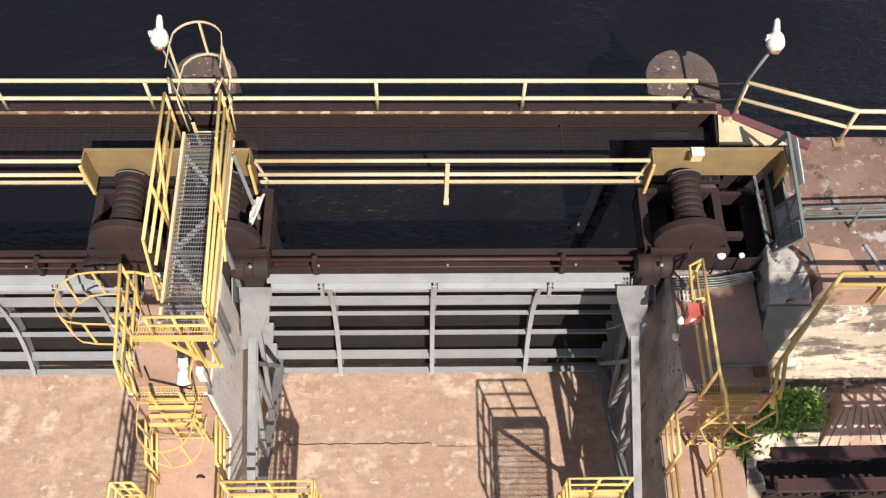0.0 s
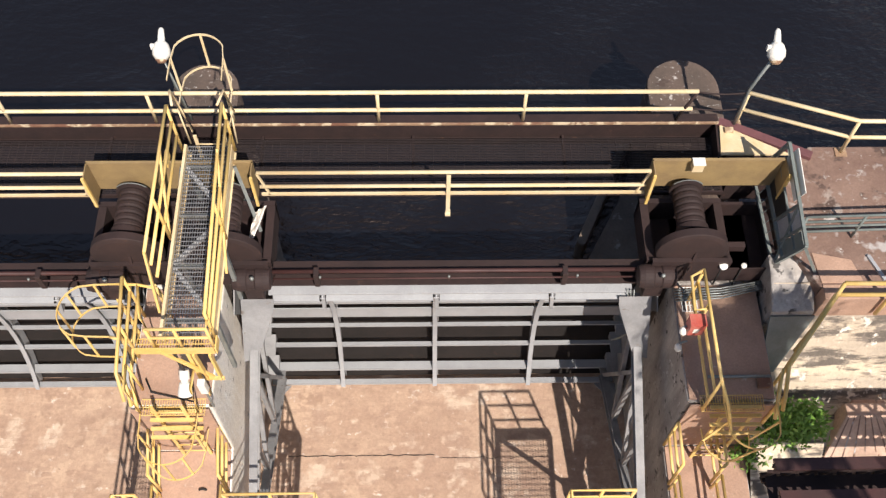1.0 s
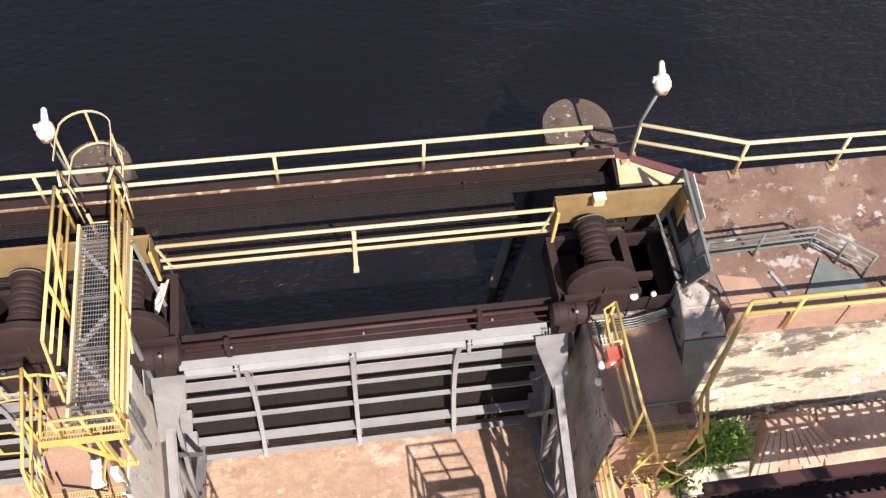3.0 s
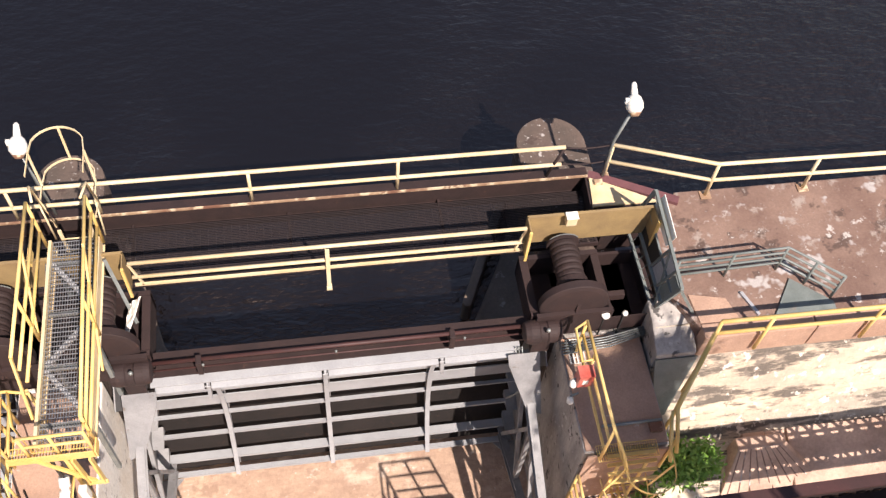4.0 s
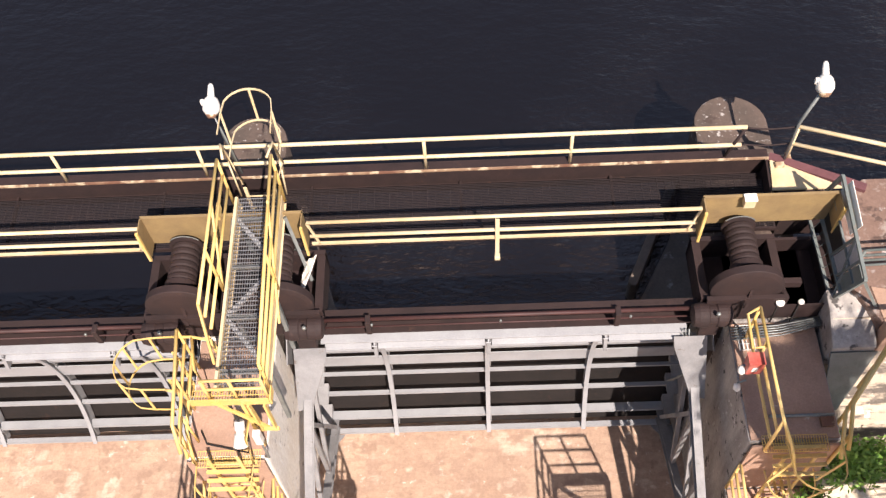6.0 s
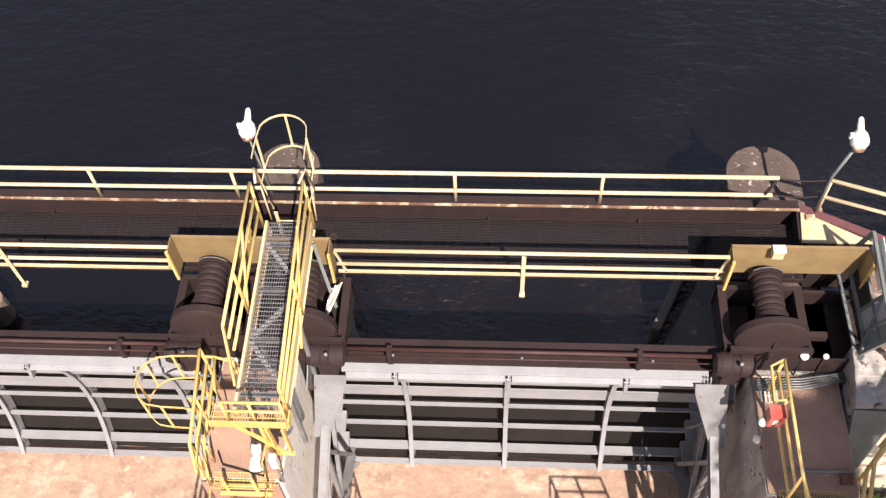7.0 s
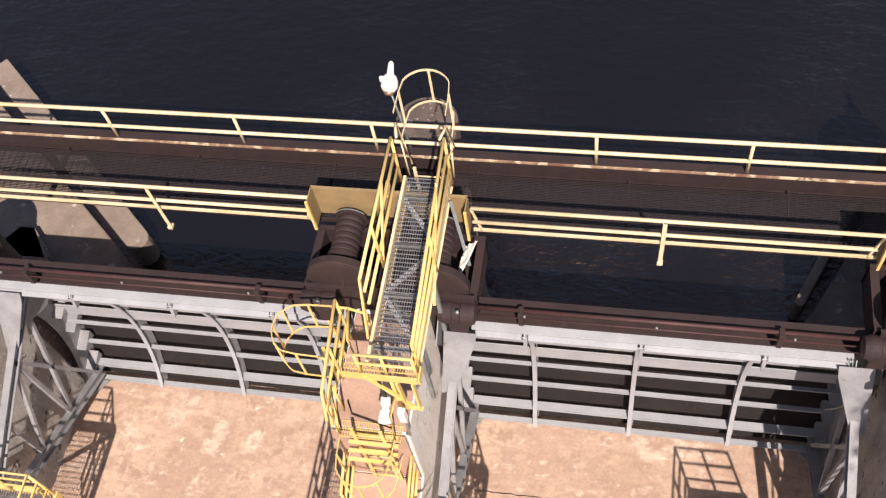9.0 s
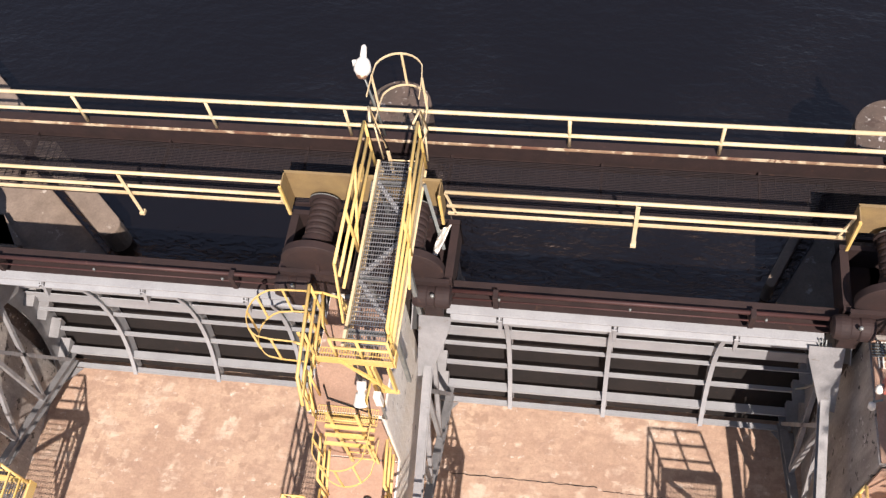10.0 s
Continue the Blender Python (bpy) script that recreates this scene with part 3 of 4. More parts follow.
def guard(x0, x1, hole=False):
    root = thing("hoist_guard", "yellow sheet steel guard behind a gate hoist, colour dulled for shade", "machine guard", "hoist guards")

    def sheet(bm):
        box(bm, x0, x1, -1.23, -1.215, 0.42, 1.12)
        box(bm, x0, x1, -1.26, -1.214, 1.12, 1.135)
    one("back_sheet", sheet, M_SHEET, root)
    for x, s in ((x0, 1), (x1, -1)):
        plate = one("side_sheet", lambda bm: side_prism(bm, [(-1.52, 0.42), (-1.232, 0.42), (-1.232, 1.135), (-1.50, 1.135)], min(x, x + s * 0.015), max(x, x + s * 0.015)), M_SHEET, root)
        one("lip", lambda bm: box(bm, x - 0.02, x + 0.02, -1.54, -1.50, 0.40, 1.14), M_YEL, plate)
    return root


guard(-5.16, -2.80)
guard(2.93, 4.86)


def hoist(xc, flip=1):
    root = thing("gate_hoist", "rusty dark brown gate hoist with grooved rope drum and gear wheel", "hoist", "gate hoists")

    def bed(bm):
        box(bm, xc - 0.62, xc - 0.50, -2.30, -1.30, -0.345, 0.12)
        box(bm, xc + 0.50, xc + 0.62, -2.30, -1.30, -0.345, 0.12)
        box(bm, xc - 0.62, xc + 0.62, -2.34, -2.26, -0.345, 0.14)
        box(bm, xc - 0.62, xc + 0.62, -1.36, -1.28, -0.345, 0.14)
    one("bed_frame", bed, M_RUST, root)
    prof = [(0.0, 0.18), (0.01, 0.25), (0.05, 0.25)]
    for k in range(6):
        prof += [(0.06 + k * 0.105, 0.198), (0.085 + k * 0.105, 0.212), (0.13 + k * 0.105, 0.212), (0.155 + k * 0.105, 0.198)]
    prof += [(0.70, 0.235), (0.80, 0.235)]
    drum = one("rope_drum", lambda bm: turned(bm, (xc, -1.32, 0.50), (0, -1, 0), prof, 28), M_RUST, root, "grooved brown rope drum")
    gear = [(0, 0.10), (0.0, 0.50), (0.012, 0.52), (0.12, 0.52), (0.132, 0.505), (0.15, 0.44), (0.165, 0.25), (0.17, 0.06)]
    one("gear_wheel", lambda bm: turned(bm, (xc, -2.20, 0.34), (0, -1, 0), gear, 48), M_RUST, root, "large dark brown gear wheel")
    one("shaft", lambda bm: turned(bm, (xc, -1.26, 0.48), (0, -1, 0), [(0, 0.05), (1.0, 0.05)], 14), M_RUST, root, smooth=True)
    for y in (-1.27,):
        one("bearing_block", lambda bm: (box(bm, xc - 0.13, xc + 0.13, y - 0.06, y + 0.06, -0.34, 0.50), turned(bm, (xc, y + 0.05, 0.50), (0, -1, 0), [(0, 0.10), (0.02, 0.12), (0.12, 0.12), (0.14, 0.10)], 16)), M_RUST, root)
    one("clamp_ring", lambda bm: sweep(bm, [(xc + 0.262 * math.cos(radians(a)), -1.35, 0.50 + 0.262 * math.sin(radians(a))) for a in range(35, 150, 12)], 0.009, 6), M_GALV, drum, "bright steel clamp ring")
    one("brake_lever", lambda bm: beam(bm, (xc + 0.05, -2.36, 0.42), (xc + 0.02, -2.44, 0.0), 0.045, 0.03), M_RUST, root)
    one("gear_guard", lambda bm: (box(bm, xc - 0.56, xc + 0.60, -2.43, -2.40, -0.30, 0.24), box(bm, xc - 0.56, xc + 0.60, -2.40, -2.36, 0.21, 0.24)), M_RUST, root)
    if flip:
        one("side_arm", lambda bm: beam(bm, (xc + flip * 0.3, -2.10, 0.10), (xc + flip * 0.86, -2.10, 0.10), 0.09, 0.13), M_RUST, root)
    return root


hoist(-4.62, 0)
hoist(-3.22, 0)
hoist(3.53, 1)


def sheave(xc, yc=-2.52, zc=-0.02):
    root = thing("chain_sheave", "rounded oxide brown chain sheave housing at the pier edge", "sheave", "chain sheaves")
    one("housing", lambda bm: turned(bm, (xc - 0.29, yc, zc), (1, 0, 0), [(0, 0.10), (0.02, 0.16), (0.10, 0.185), (0.22, 0.185), (0.24, 0.165), (0.34, 0.165), (0.36, 0.185), (0.48, 0.185), (0.56, 0.16), (0.58, 0.10)], 24), M_RUST, root)
    one("foot", lambda bm: box(bm, xc - 0.14, xc + 0.14, yc - 0.10, yc + 0.24, -0.5, zc - 0.08), M_RUST, root, bevel=0.02)
    one("lug", lambda bm: turned(bm, (xc + 0.04, yc - 0.1, zc + 0.18), (0, -0.3, 1), [(0, 0.03), (0.08, 0.03), (0.09, 0.015)], 10), M_GALV, root, smooth=True)
    return root


sheave(-2.88)
sheave(3.06)
sheave(-4.98)


def hoist_floor(x0, x1, y0, y1):
    root = thing("machine_floor", "dark brown steel floor frame carrying a hoist", "platform", "machine floors")
    one("floor_plate", lambda bm: box(bm, x0, x1, y0, y1, -0.40, -0.34), M_RUST, root, bevel=0.01)
    for x in (x0 + 0.03, x1 - 0.03):
        one("side_channel", lambda bm: (box(bm, x - 0.03, x + 0.03, y0, y1, -0.345, -0.02), box(bm, x - 0.05, x + 0.05, y0, y1, -0.02, 0.0)), M_RUST, root)
    one("rear_channel", lambda bm: box(bm, x0 + 0.06, x1 - 0.06, y1 - 0.05, y1, -0.345, -0.02), M_RUST, root)
    one("edge_angle", lambda bm: box(bm, x0, x1, y0 - 0.012, y0 - 0.002, -0.40, 0.0), M_RUST, root)
    return root


hoist_floor(-5.22, -2.62, -2.40, -1.25)
hoist_floor(2.96, 4.86, -2.40, -1.25)

cover = thing("junction_box", "small cream junction box on the hoist guard", "box")
one("body", lambda bm: box(bm, 3.50, 3.66, -1.36, -1.235, 0.98, 1.16), M_PALE, cover, bevel=0.01)
one("lid", lambda bm: box(bm, 3.49, 3.67, -1.37, -1.235, 1.161, 1.175), M_WHITE, cover)

sheet = thing("white_tarp", "crumpled pale canvas sheet tucked behind the walkway", "tarp")
bm = bmesh.new()
rows = []
for j in range(9):
    rows.append([bm.verts.new((-2.96 + (0.05 + 0.15 * j / 8) * i / 6 + 0.10 * j / 8, -2.10 + 0.52 * j / 8, 0.18 + 0.32 * j / 8 * (0.4 + 0.1 * i) + 0.05 * noise.noise((i * 0.7, j * 0.5, 1)))) for i in range(7)])
for j in range(8):
    for i in range(6):
        bm.faces.new((rows[j][i], rows[j][i + 1], rows[j + 1][i + 1], rows[j + 1][i]))
part("cloth", bm, M_PIER, sheet)

# ---- yellow access walkway over the left pier ----


def bar_grating(bm, x0, x1, y0, y1, z, gap=0.035, wide=0.006, cross=0.10):
    n = max(2, int((x1 - x0) / gap))
    for k in range(n + 1):
        x = x0 + (x1 - x0) * k / n
        box(bm, x - wide / 2, x + wide / 2, y0, y1, z - 0.03, z)
    m = max(2, int((y1 - y0) / cross))
    for k in range(m + 1):
        y = y0 + (y1 - y0) * k / m
        box(bm, x0, x1, y - 0.004, y + 0.004, z - 0.012, z + 0.002)


def hoop_points(xc, y0, r, depth, z, out=(0, 1), tilt=0.0, n=14):
    """A ladder hoop: a U that starts and ends on the ladder's line and bulges by depth along out."""
    ox, oy = out
    sx, sy = oy, -ox
    pts = []
    for k in range(n + 1):
        a = math.pi * k / n
        side, far = -r * math.cos(a), (depth - r) * min(1, 3 * math.sin(a)) + r * math.sin(a)
        pts.append((xc + sx * side + ox * far, y0 + sy * side + oy * far, z + tilt * far))
    return pts


def cage(root, xc, y0, r, depth, levels, out, mat, straps=5):
    hoops = [hoop_points(xc, y0, r, depth, z, out) for z in levels]
    for h in hoops:
        one("hoop", lambda bm: sweep(bm, h, 0.01, flat=(0.034, 0.012)), mat, root)
    for k in range(straps):
        i = round(1 + (len(hoops[0]) - 3) * k / (straps - 1))
        one("strap", lambda bm: sweep(bm, [h[i] for h in hoops], 0.01, flat=(0.012, 0.034)), mat, root)


def ladder(root, xc, y, z0, z1, along=(1, 0), mat=None, half=0.21, lean=0.0):
    ax, ay = along
    for s in (-1, 1):
        one("stringer", lambda bm: beam(bm, (xc + s * half * ax, y + s * half * ay, z0), (xc + s * half * ax, y + s * half * ay + lean, z1), 0.05, 0.02), mat, root)
    n = int((z1 - z0) / 0.29)
    for k in range(n):
        z = z0 + 0.18 + 0.29 * k
        pipe("rung", [(xc - half * ax, y - half * ay + lean * k / n, z), (xc + half * ax, y + half * ay + lean * k / n, z)], 0.013, mat, root, sides=6)


W0, W1, WY0, WY1, WZ = -3.74, -3.10, -3.98, -1.02, 1.2
walkway = thing("access_walkway", "bright yellow raised steel walkway with grey grating and side rails", "walkway")
tagged(one("grating", lambda bm: bar_grating(bm, W0 + 0.03, W1 - 0.03, WY0, WY1, WZ, 0.033, 0.0035, 0.066), M_BAR, walkway, "grey galvanised bar grating"), kind="stuff")
for x in (W0, W1):
    one("stringer", lambda bm: (box(bm, x - 0.02, x + 0.02, WY0, WY1, WZ - 0.16, WZ + 0.06), box(bm, x - 0.045, x + 0.045, WY0, WY1, WZ - 0.17, WZ - 0.155)), M_PALE, walkway)
for p, q in (((W0, -1.3, WZ - 0.10), (W1, -2.1, WZ - 0.10)), ((W1, -2.1, WZ - 0.10), (W0, -2.9, WZ - 0.10)), ((W0, -2.9, WZ - 0.10), (W1, -3.7, WZ - 0.10))):
    bar("cross_brace", p, q, 0.06, 0.05, M_PLATE, walkway, "grey angle brace under the grating")
for y in (-1.3, -2.1, -2.9, -3.7):
    bar("cross_bearer", (W0, y, WZ - 0.12), (W1, y, WZ - 0.12), 0.05, 0.06, M_GALV, walkway)


def side_rail(root, x, y0, y1, foot, heights, posts, mat=None, r=0.024):
    mat = mat or M_YEL
    for h in heights:
        pipe("rail", [(x, y0, foot + h), (x, y1, foot + h)], r, mat, root)
    for y in posts:
        pipe("post", [(x, y, foot - 0.05), (x, y, foot + heights[0])], r, mat, root)


side_rail(walkway, W0 - 0.06, -3.28, -1.05, WZ, (1.0, 0.66, 0.33), (-1.05, -2.5))
for h0, h1 in ((0.70, 1.05), (0.46, 0.70), (0.22, 0.35)):
    pipe("rail", [(W1 + 0.05, -3.98, WZ + h0), (W1 + 0.05, -1.05, WZ + h1)], 0.024, M_YEL, walkway)
for y, h in ((-1.05, 1.05), (-2.5, 0.87), (-3.98, 0.70)):
    pipe("post", [(W1 + 0.05, y, WZ - 0.05), (W1 + 0.05, y, WZ + h)], 0.024, M_YEL, walkway)
for p, q in (((W0 - 0.06, -3.28, WZ + 1.0), (W0 - 0.06, -3.62, WZ)), ((W0 - 0.06, -1.75, WZ + 1.0), (W0 - 0.06, -2.5, WZ)), ((W1 + 0.05, -1.75, WZ + 1.0), (W1 + 0.05, -2.9, WZ - 0.3))):
    bar("brace", p, q, 0.03, 0.04, M_YEL, walkway)
one("plate", lambda bm: box(bm, W0 - 0.09, W0 - 0.05, -1.72, -1.52, WZ + 0.52, WZ + 0.66), M_YEL, walkway)
for x in (W0, W1):
    for y in (-1.2, -2.6, -3.7):
        foot = -0.35 if y > -2.4 else -0.47
        bar("leg", (x, y, foot), (x, y, WZ - 0.17), 0.06, 0.06, M_GALV, walkway, "grey steel leg")
for s, x0 in ((-1, W0), (1, W1)):
    bar("knee_brace", (x0 + s * 0.05, -1.3, WZ - 0.1), (x0 + s * 0.30, -1.75, 0.05), 0.05, 0.05, M_GALV, walkway)

far_ladder = thing("caged_ladder", "faded yellow hooped ladder down to the footbridge", "ladder", "caged ladders")
ladder(far_ladder, -3.42, -0.86, -0.02, 1.25, mat=M_PALE)
for s in (-1, 1):
    pipe("grab_rail", [(-3.42 + s * 0.30, -1.05, 2.2), (-3.42 + s * 0.36, -0.80, 2.2), (-3.42 + s * 0.37, -0.62, 1.5), (-3.42 + s * 0.24, -0.80, 1.25)], 0.018, M_PALE, far_ladder)
cage(far_ladder, -3.47, -0.62, 0.37, 0.80, (2.2, 1.5), (0, 1), M_PALE, 3)
for s in (-1, 1):
    pipe("strap", [(-3.47 + s * 0.37, -0.60, 1.5), (-3.44 + s * 0.34, -0.72, 0.85)], 0.014, M_PALE, far_ladder)

platform = thing("access_platform", "bright yellow railed landing at the walkway's end", "platform")
tagged(one("grating", lambda bm: bar_grating(bm, -4.05, W1 + 0.02, -4.14, -3.99, WZ - 0.02, 0.035), M_YEL, platform, "yellow bar grating"), kind="stuff")
one("edge_plate", lambda bm: box(bm, -4.06, W1 + 0.06, -4.17, -4.15, WZ - 0.10, WZ + 0.06), M_YEL, platform)
one("edge_plate", lambda bm: box(bm, W1 + 0.07, W1 + 0.09, -4.17, -3.98, WZ - 0.1, WZ + 0.06), M_YEL, platform)
for h in (0.56, 0.30):
    pipe("rail", [(-3.80, -4.12, WZ + h), (W1 + 0.05, -4.12, WZ + h), (W1 + 0.05, -3.98, WZ + h)], 0.022, M_YEL, platform)
for x, y in ((-3.80, -4.12), (-3.45, -4.12), (W1 + 0.05, -4.12)):
    pipe("post", [(x, y, WZ - 0.1), (x, y, WZ + 0.56)], 0.022, M_YEL, platform)
bar("brace", (-3.76, -4.165, WZ + 0.02), (-3.22, -4.165, 0.30), 0.03, 0.06, M_YEL, platform)
for p, q in (((-3.33, -4.165, WZ - 0.1), (-3.30, -4.165, 0.24)), ((-3.12, -4.165, WZ - 0.1), (-3.12, -4.165, 0.24)), ((-3.34, -4.165, 0.24), (-3.08, -4.165, 0.24))):
    bar("hanger", p, q, 0.03, 0.07, M_YEL, platform)
bar("leg", (-3.42, -4.12, -0.47), (-3.42, -4.12, WZ - 0.1), 0.05, 0.05, M_YEL, platform)
lower_rail = thing("pier_handrail", "bright yellow three-pipe handrail along the pier edge", "handrail", "pier handrails")
for k in range(3):
    top, end = 0.80 - 0.40 * k, 0.44 - 0.33 * k
    pipe("rail", [(-4.50, -2.90 + 0.06 * k, top), (-4.50, -4.16 + 0.09 * k, end), (-4.42, -4.46 + 0.05 * k, end - 0.28)], 0.026, M_YEL, lower_rail)
for y, z in ((-2.90, 0.80), (-3.55, 0.61), (-4.16, 0.44)):
    pipe("post", [(-4.50, y, -0.52), (-4.50, y, z)], 0.024, M_YEL, lower_rail)

side_ladder = thing("caged_ladder", "bright yellow hooped ladder on the pier's flank", "ladder", "caged ladders")
ladder(side_ladder, -4.62, -3.28, -2.6, 0.45, along=(0, 1), mat=M_YEL)
cage(side_ladder, -4.62, -3.28, 0.40, 0.78, (0.55, -0.15), (-1, 0), M_YEL, 5)
pipe("grab_rail", [(-4.62, -2.88, 0.55), (-4.35, -2.90, 0.57), (-4.05, -2.98, 0.6), (-3.9, -3.2, 0.6)], 0.022, M_YEL, side_ladder)
pipe("grab_rail", [(-4.62, -3.68, 0.55), (-4.50, -3.72, 0.57)], 0.022, M_YEL, side_ladder)
pipe("grab_rail", [(-4.10, -2.92, 0.6), (-4.10, -2.92, -0.47)], 0.022, M_YEL, side_ladder)
pipe("grab_rail", [(-4.35, -2.90, 0.57), (-4.25, -3.4, 0.57), (-4.25, -3.4, -0.47)], 0.022, M_YEL, side_ladder)


def pier_descent(name_label, xc, x_l, x_r, y_edge, low, hooped=True, fall=0.32):
    """The hooped ladder from the high to the low part of a pier, with side rails on both levels."""
    root = thing("caged_ladder", name_label, "ladder", "caged ladders")
    if hooped:
        ladder(root, xc, y_edge - 0.14, low, -0.1, mat=M_YEL)
        cage(root, xc, y_edge - 0.16, 0.40, 0.74, (-0.30, -1.05), (0, -1), M_YEL, 5)
    one("landing", lambda bm: bar_grating(bm, xc - 0.45, xc + 0.45, y_edge - 0.14, y_edge + 0.1, -0.46, 0.035), M_YEL, root)
    for k in range(4):
        one("step", lambda bm: box(bm, xc - 0.32, xc + 0.42, y_edge - 0.10 - 0.1 * k, y_edge - 0.05 - 0.1 * k, -0.50 - 0.08 * k, -0.46 - 0.08 * k), M_YEL, root)
    for s in ((-1, 1) if hooped else ()):
        pipe("grab_rail", [(xc + s * 0.46, y_edge + 0.25, 0.45), (xc + s * 0.44, y_edge - 0.10, 0.45), (xc + s * 0.40, y_edge - 0.16, -0.30)], 0.02, M_YEL, root)
        pipe("grab_rail", [(xc + s * 0.46, y_edge + 0.25, 0.45), (xc + s * 0.46, y_edge + 0.25, -0.5)], 0.02, M_YEL, root)
    slope = 0.22 if fall > 0.1 else 0.03
    rails = thing("pier_handrail", "bright yellow three-pipe handrails on the low end of the pier", "handrail", "pier handrails")
    for x in (x_l, x_r):
        for h in (1.05, 0.70, 0.35):
            pipe("rail", [(x, y_edge - 0.04, low + h), (x, -4.98, low + h - fall)], 0.024, M_YEL, rails)
            if h < 1:
                pipe("rail", [(x, -5.06, low + h - fall * 0.8), (x, -8.5, low + h - fall * 0.8 - 3.44 * slope)], 0.024, M_YEL, rails)
        for y, up in ((y_edge - 0.04, 1.05), (-4.98, 1.05 - fall), (-5.06, 0.70 - fall * 0.8), (-6.2, 0.70 - fall * 0.8 - 1.14 * slope), (-7.3, 0.70 - fall * 0.8 - 2.24 * slope)):
            pipe("post", [(x, y, low - slope * (y_edge - y) - 0.05), (x, y, low + up)], 0.024, M_YEL, rails)
    return root


pier_descent("bright yellow hooped ladder down the end of the pier", -3.92, -4.46, -3.43, -4.30, -2.27)
pier_descent("bright yellow steps at the bank-side pier edge", 4.02, 3.42, 4.06, -4.32, -2.27, False, 0.04)
cage2 = thing("caged_ladder", "bright yellow hooped ladder leaning down beside the bank", "ladder", "caged ladders")
upper, lower = hoop_points(4.13, -4.50, 0.365, 0.66, 0.0, (0, -1)), hoop_points(3.94, -4.62, 0.34, 0.48, -0.75, (0, -1))
for h in (upper, lower):
    one("hoop", lambda bm: sweep(bm, h, 0.01, flat=(0.045, 0.012)), M_YEL, cage2)
for i in (1, 7, 13):
    one("strap", lambda bm: sweep(bm, [upper[i], lower[i]], 0.01, flat=(0.012, 0.045)), M_YEL, cage2)
pipe("grab_rail", [(4.50, -4.50, 0.0), (4.56, -4.30, 0.05), (4.62, -4.05, 0.12)], 0.02, M_YEL, cage2)
pipe("grab_rail", [(3.77, -4.50, 0.0), (3.72, -4.30, 0.2), (3.60, -4.15, 0.55)], 0.02, M_YEL, cage2)
ladder(cage2, 4.02, -4.57, -2.36, -0.4, mat=M_YEL)

for x, y in ((-3.82, -4.97), (3.72, -4.93)):
    eye = thing("lifting_eye", "small dark iron lifting eye set in the pier's top", "lifting eye", "lifting eyes")
    one("loop", lambda bm: sweep(bm, [(x + 0.07 * math.cos(math.pi * k / 8), y, -2.47 + 0.11 * math.sin(math.pi * k / 8)) for k in range(9)], 0.02, 6), M_BLACK, eye, smooth=True)
    one("base", lambda bm: box(bm, x - 0.10, x + 0.10, y - 0.05, y + 0.05, -2.56, -2.44), M_RUST, eye, bevel=0.01)

flood = thing("floodlight", "white enamel floodlight on a bracket under the landing", "floodlight")
one("housing", lambda bm: turned(bm, (-3.58, -4.14, 0.50), (0, -0.75, -0.66), [(0, 0.06), (0.02, 0.07), (0.13, 0.07), (0.14, 0.05), (0.17, 0.05), (0.19, 0.075), (0.36, 0.105), (0.37, 0.095)], 20), M_WHITE, flood, smooth=False)
one("bracket", lambda bm: beam(bm, (-3.58, -4.15, 1.08), (-3.58, -4.16, 0.52), 0.04, 0.02), M_BLACK, flood, "black bracket")
pipe("cable", [(-3.58, -4.16, 0.55), (-3.5, -4.2, 0.4), (-3.55, -4.15, 0.1), (-3.6, -4.3, -0.3), (-3.75, -4.22, -0.44), (-4.25, -4.1, -0.44), (-4.35, -3.9, -0.44)], 0.013, M_BLACK, flood, "loose black cable")
switch = thing("switch_box", "small cream electrical box on the landing leg", "electrical box")
one("body", lambda bm: box(bm, -3.36, -3.26, -4.42, -4.32, 0.30, 0.62), M_WHITE, switch, bevel=0.01)
one("conduit", lambda bm: sweep(bm, [(-3.31, -4.37, 0.3), (-3.31, -4.37, -0.3), (-3.4, -4.3, -0.47)], 0.018), M_GALV, switch)


def street_lamp(base, bend, head, turn, with_pole=True):
    root = thing("street_lamp", "white hooded lamp with a tapered cap on a thin steel pole", "street lamp", "street lamps")
    h = Vector(head)
    if with_pole:
        pipe("pole", [base, bend, tuple(h)], 0.026, M_GALV, root, "thin grey steel pole")
    d = Vector(turn).normalized()
    hood = one("hood", lambda bm: turned(bm, h - d * 0.02, d, [(-0.08, 0.04), (-0.06, 0.09), (0.0, 0.13), (0.08, 0.13), (0.16, 0.10), (0.20, 0.06)], 20), M_WHITE, root, smooth=True)
    one("cap", lambda bm: turned(bm, h + d * 0.16, d, [(0, 0.055), (0.08, 0.05), (0.18, 0.04), (0.21, 0.015)], 14), M_WHITE, hood, smooth=True)
    one("collar", lambda bm: turned(bm, h - d * 0.14, d, [(0, 0.05), (0.05, 0.09), (0.06, 0.09)], 14), M_EDGE, root, smooth=True)
    one("latch", lambda bm: box(bm, h.x - 0.15, h.x - 0.09, h.y + 0.04, h.y + 0.09, h.z + 0.02, h.z + 0.12), M_WHITE, hood, bevel=0.01)
    return root


street_lamp((4.50, -0.03, 0.3), (4.52, 0.0, 1.15), (4.72, 0.08, 1.85), (0.0, 0.75, 0.66))
street_lamp((-3.95, 0.06, 0.36), (-4.05, 0.15, 1.1), (-4.16, 0.33, 1.62), (0.05, 0.75, 0.66))

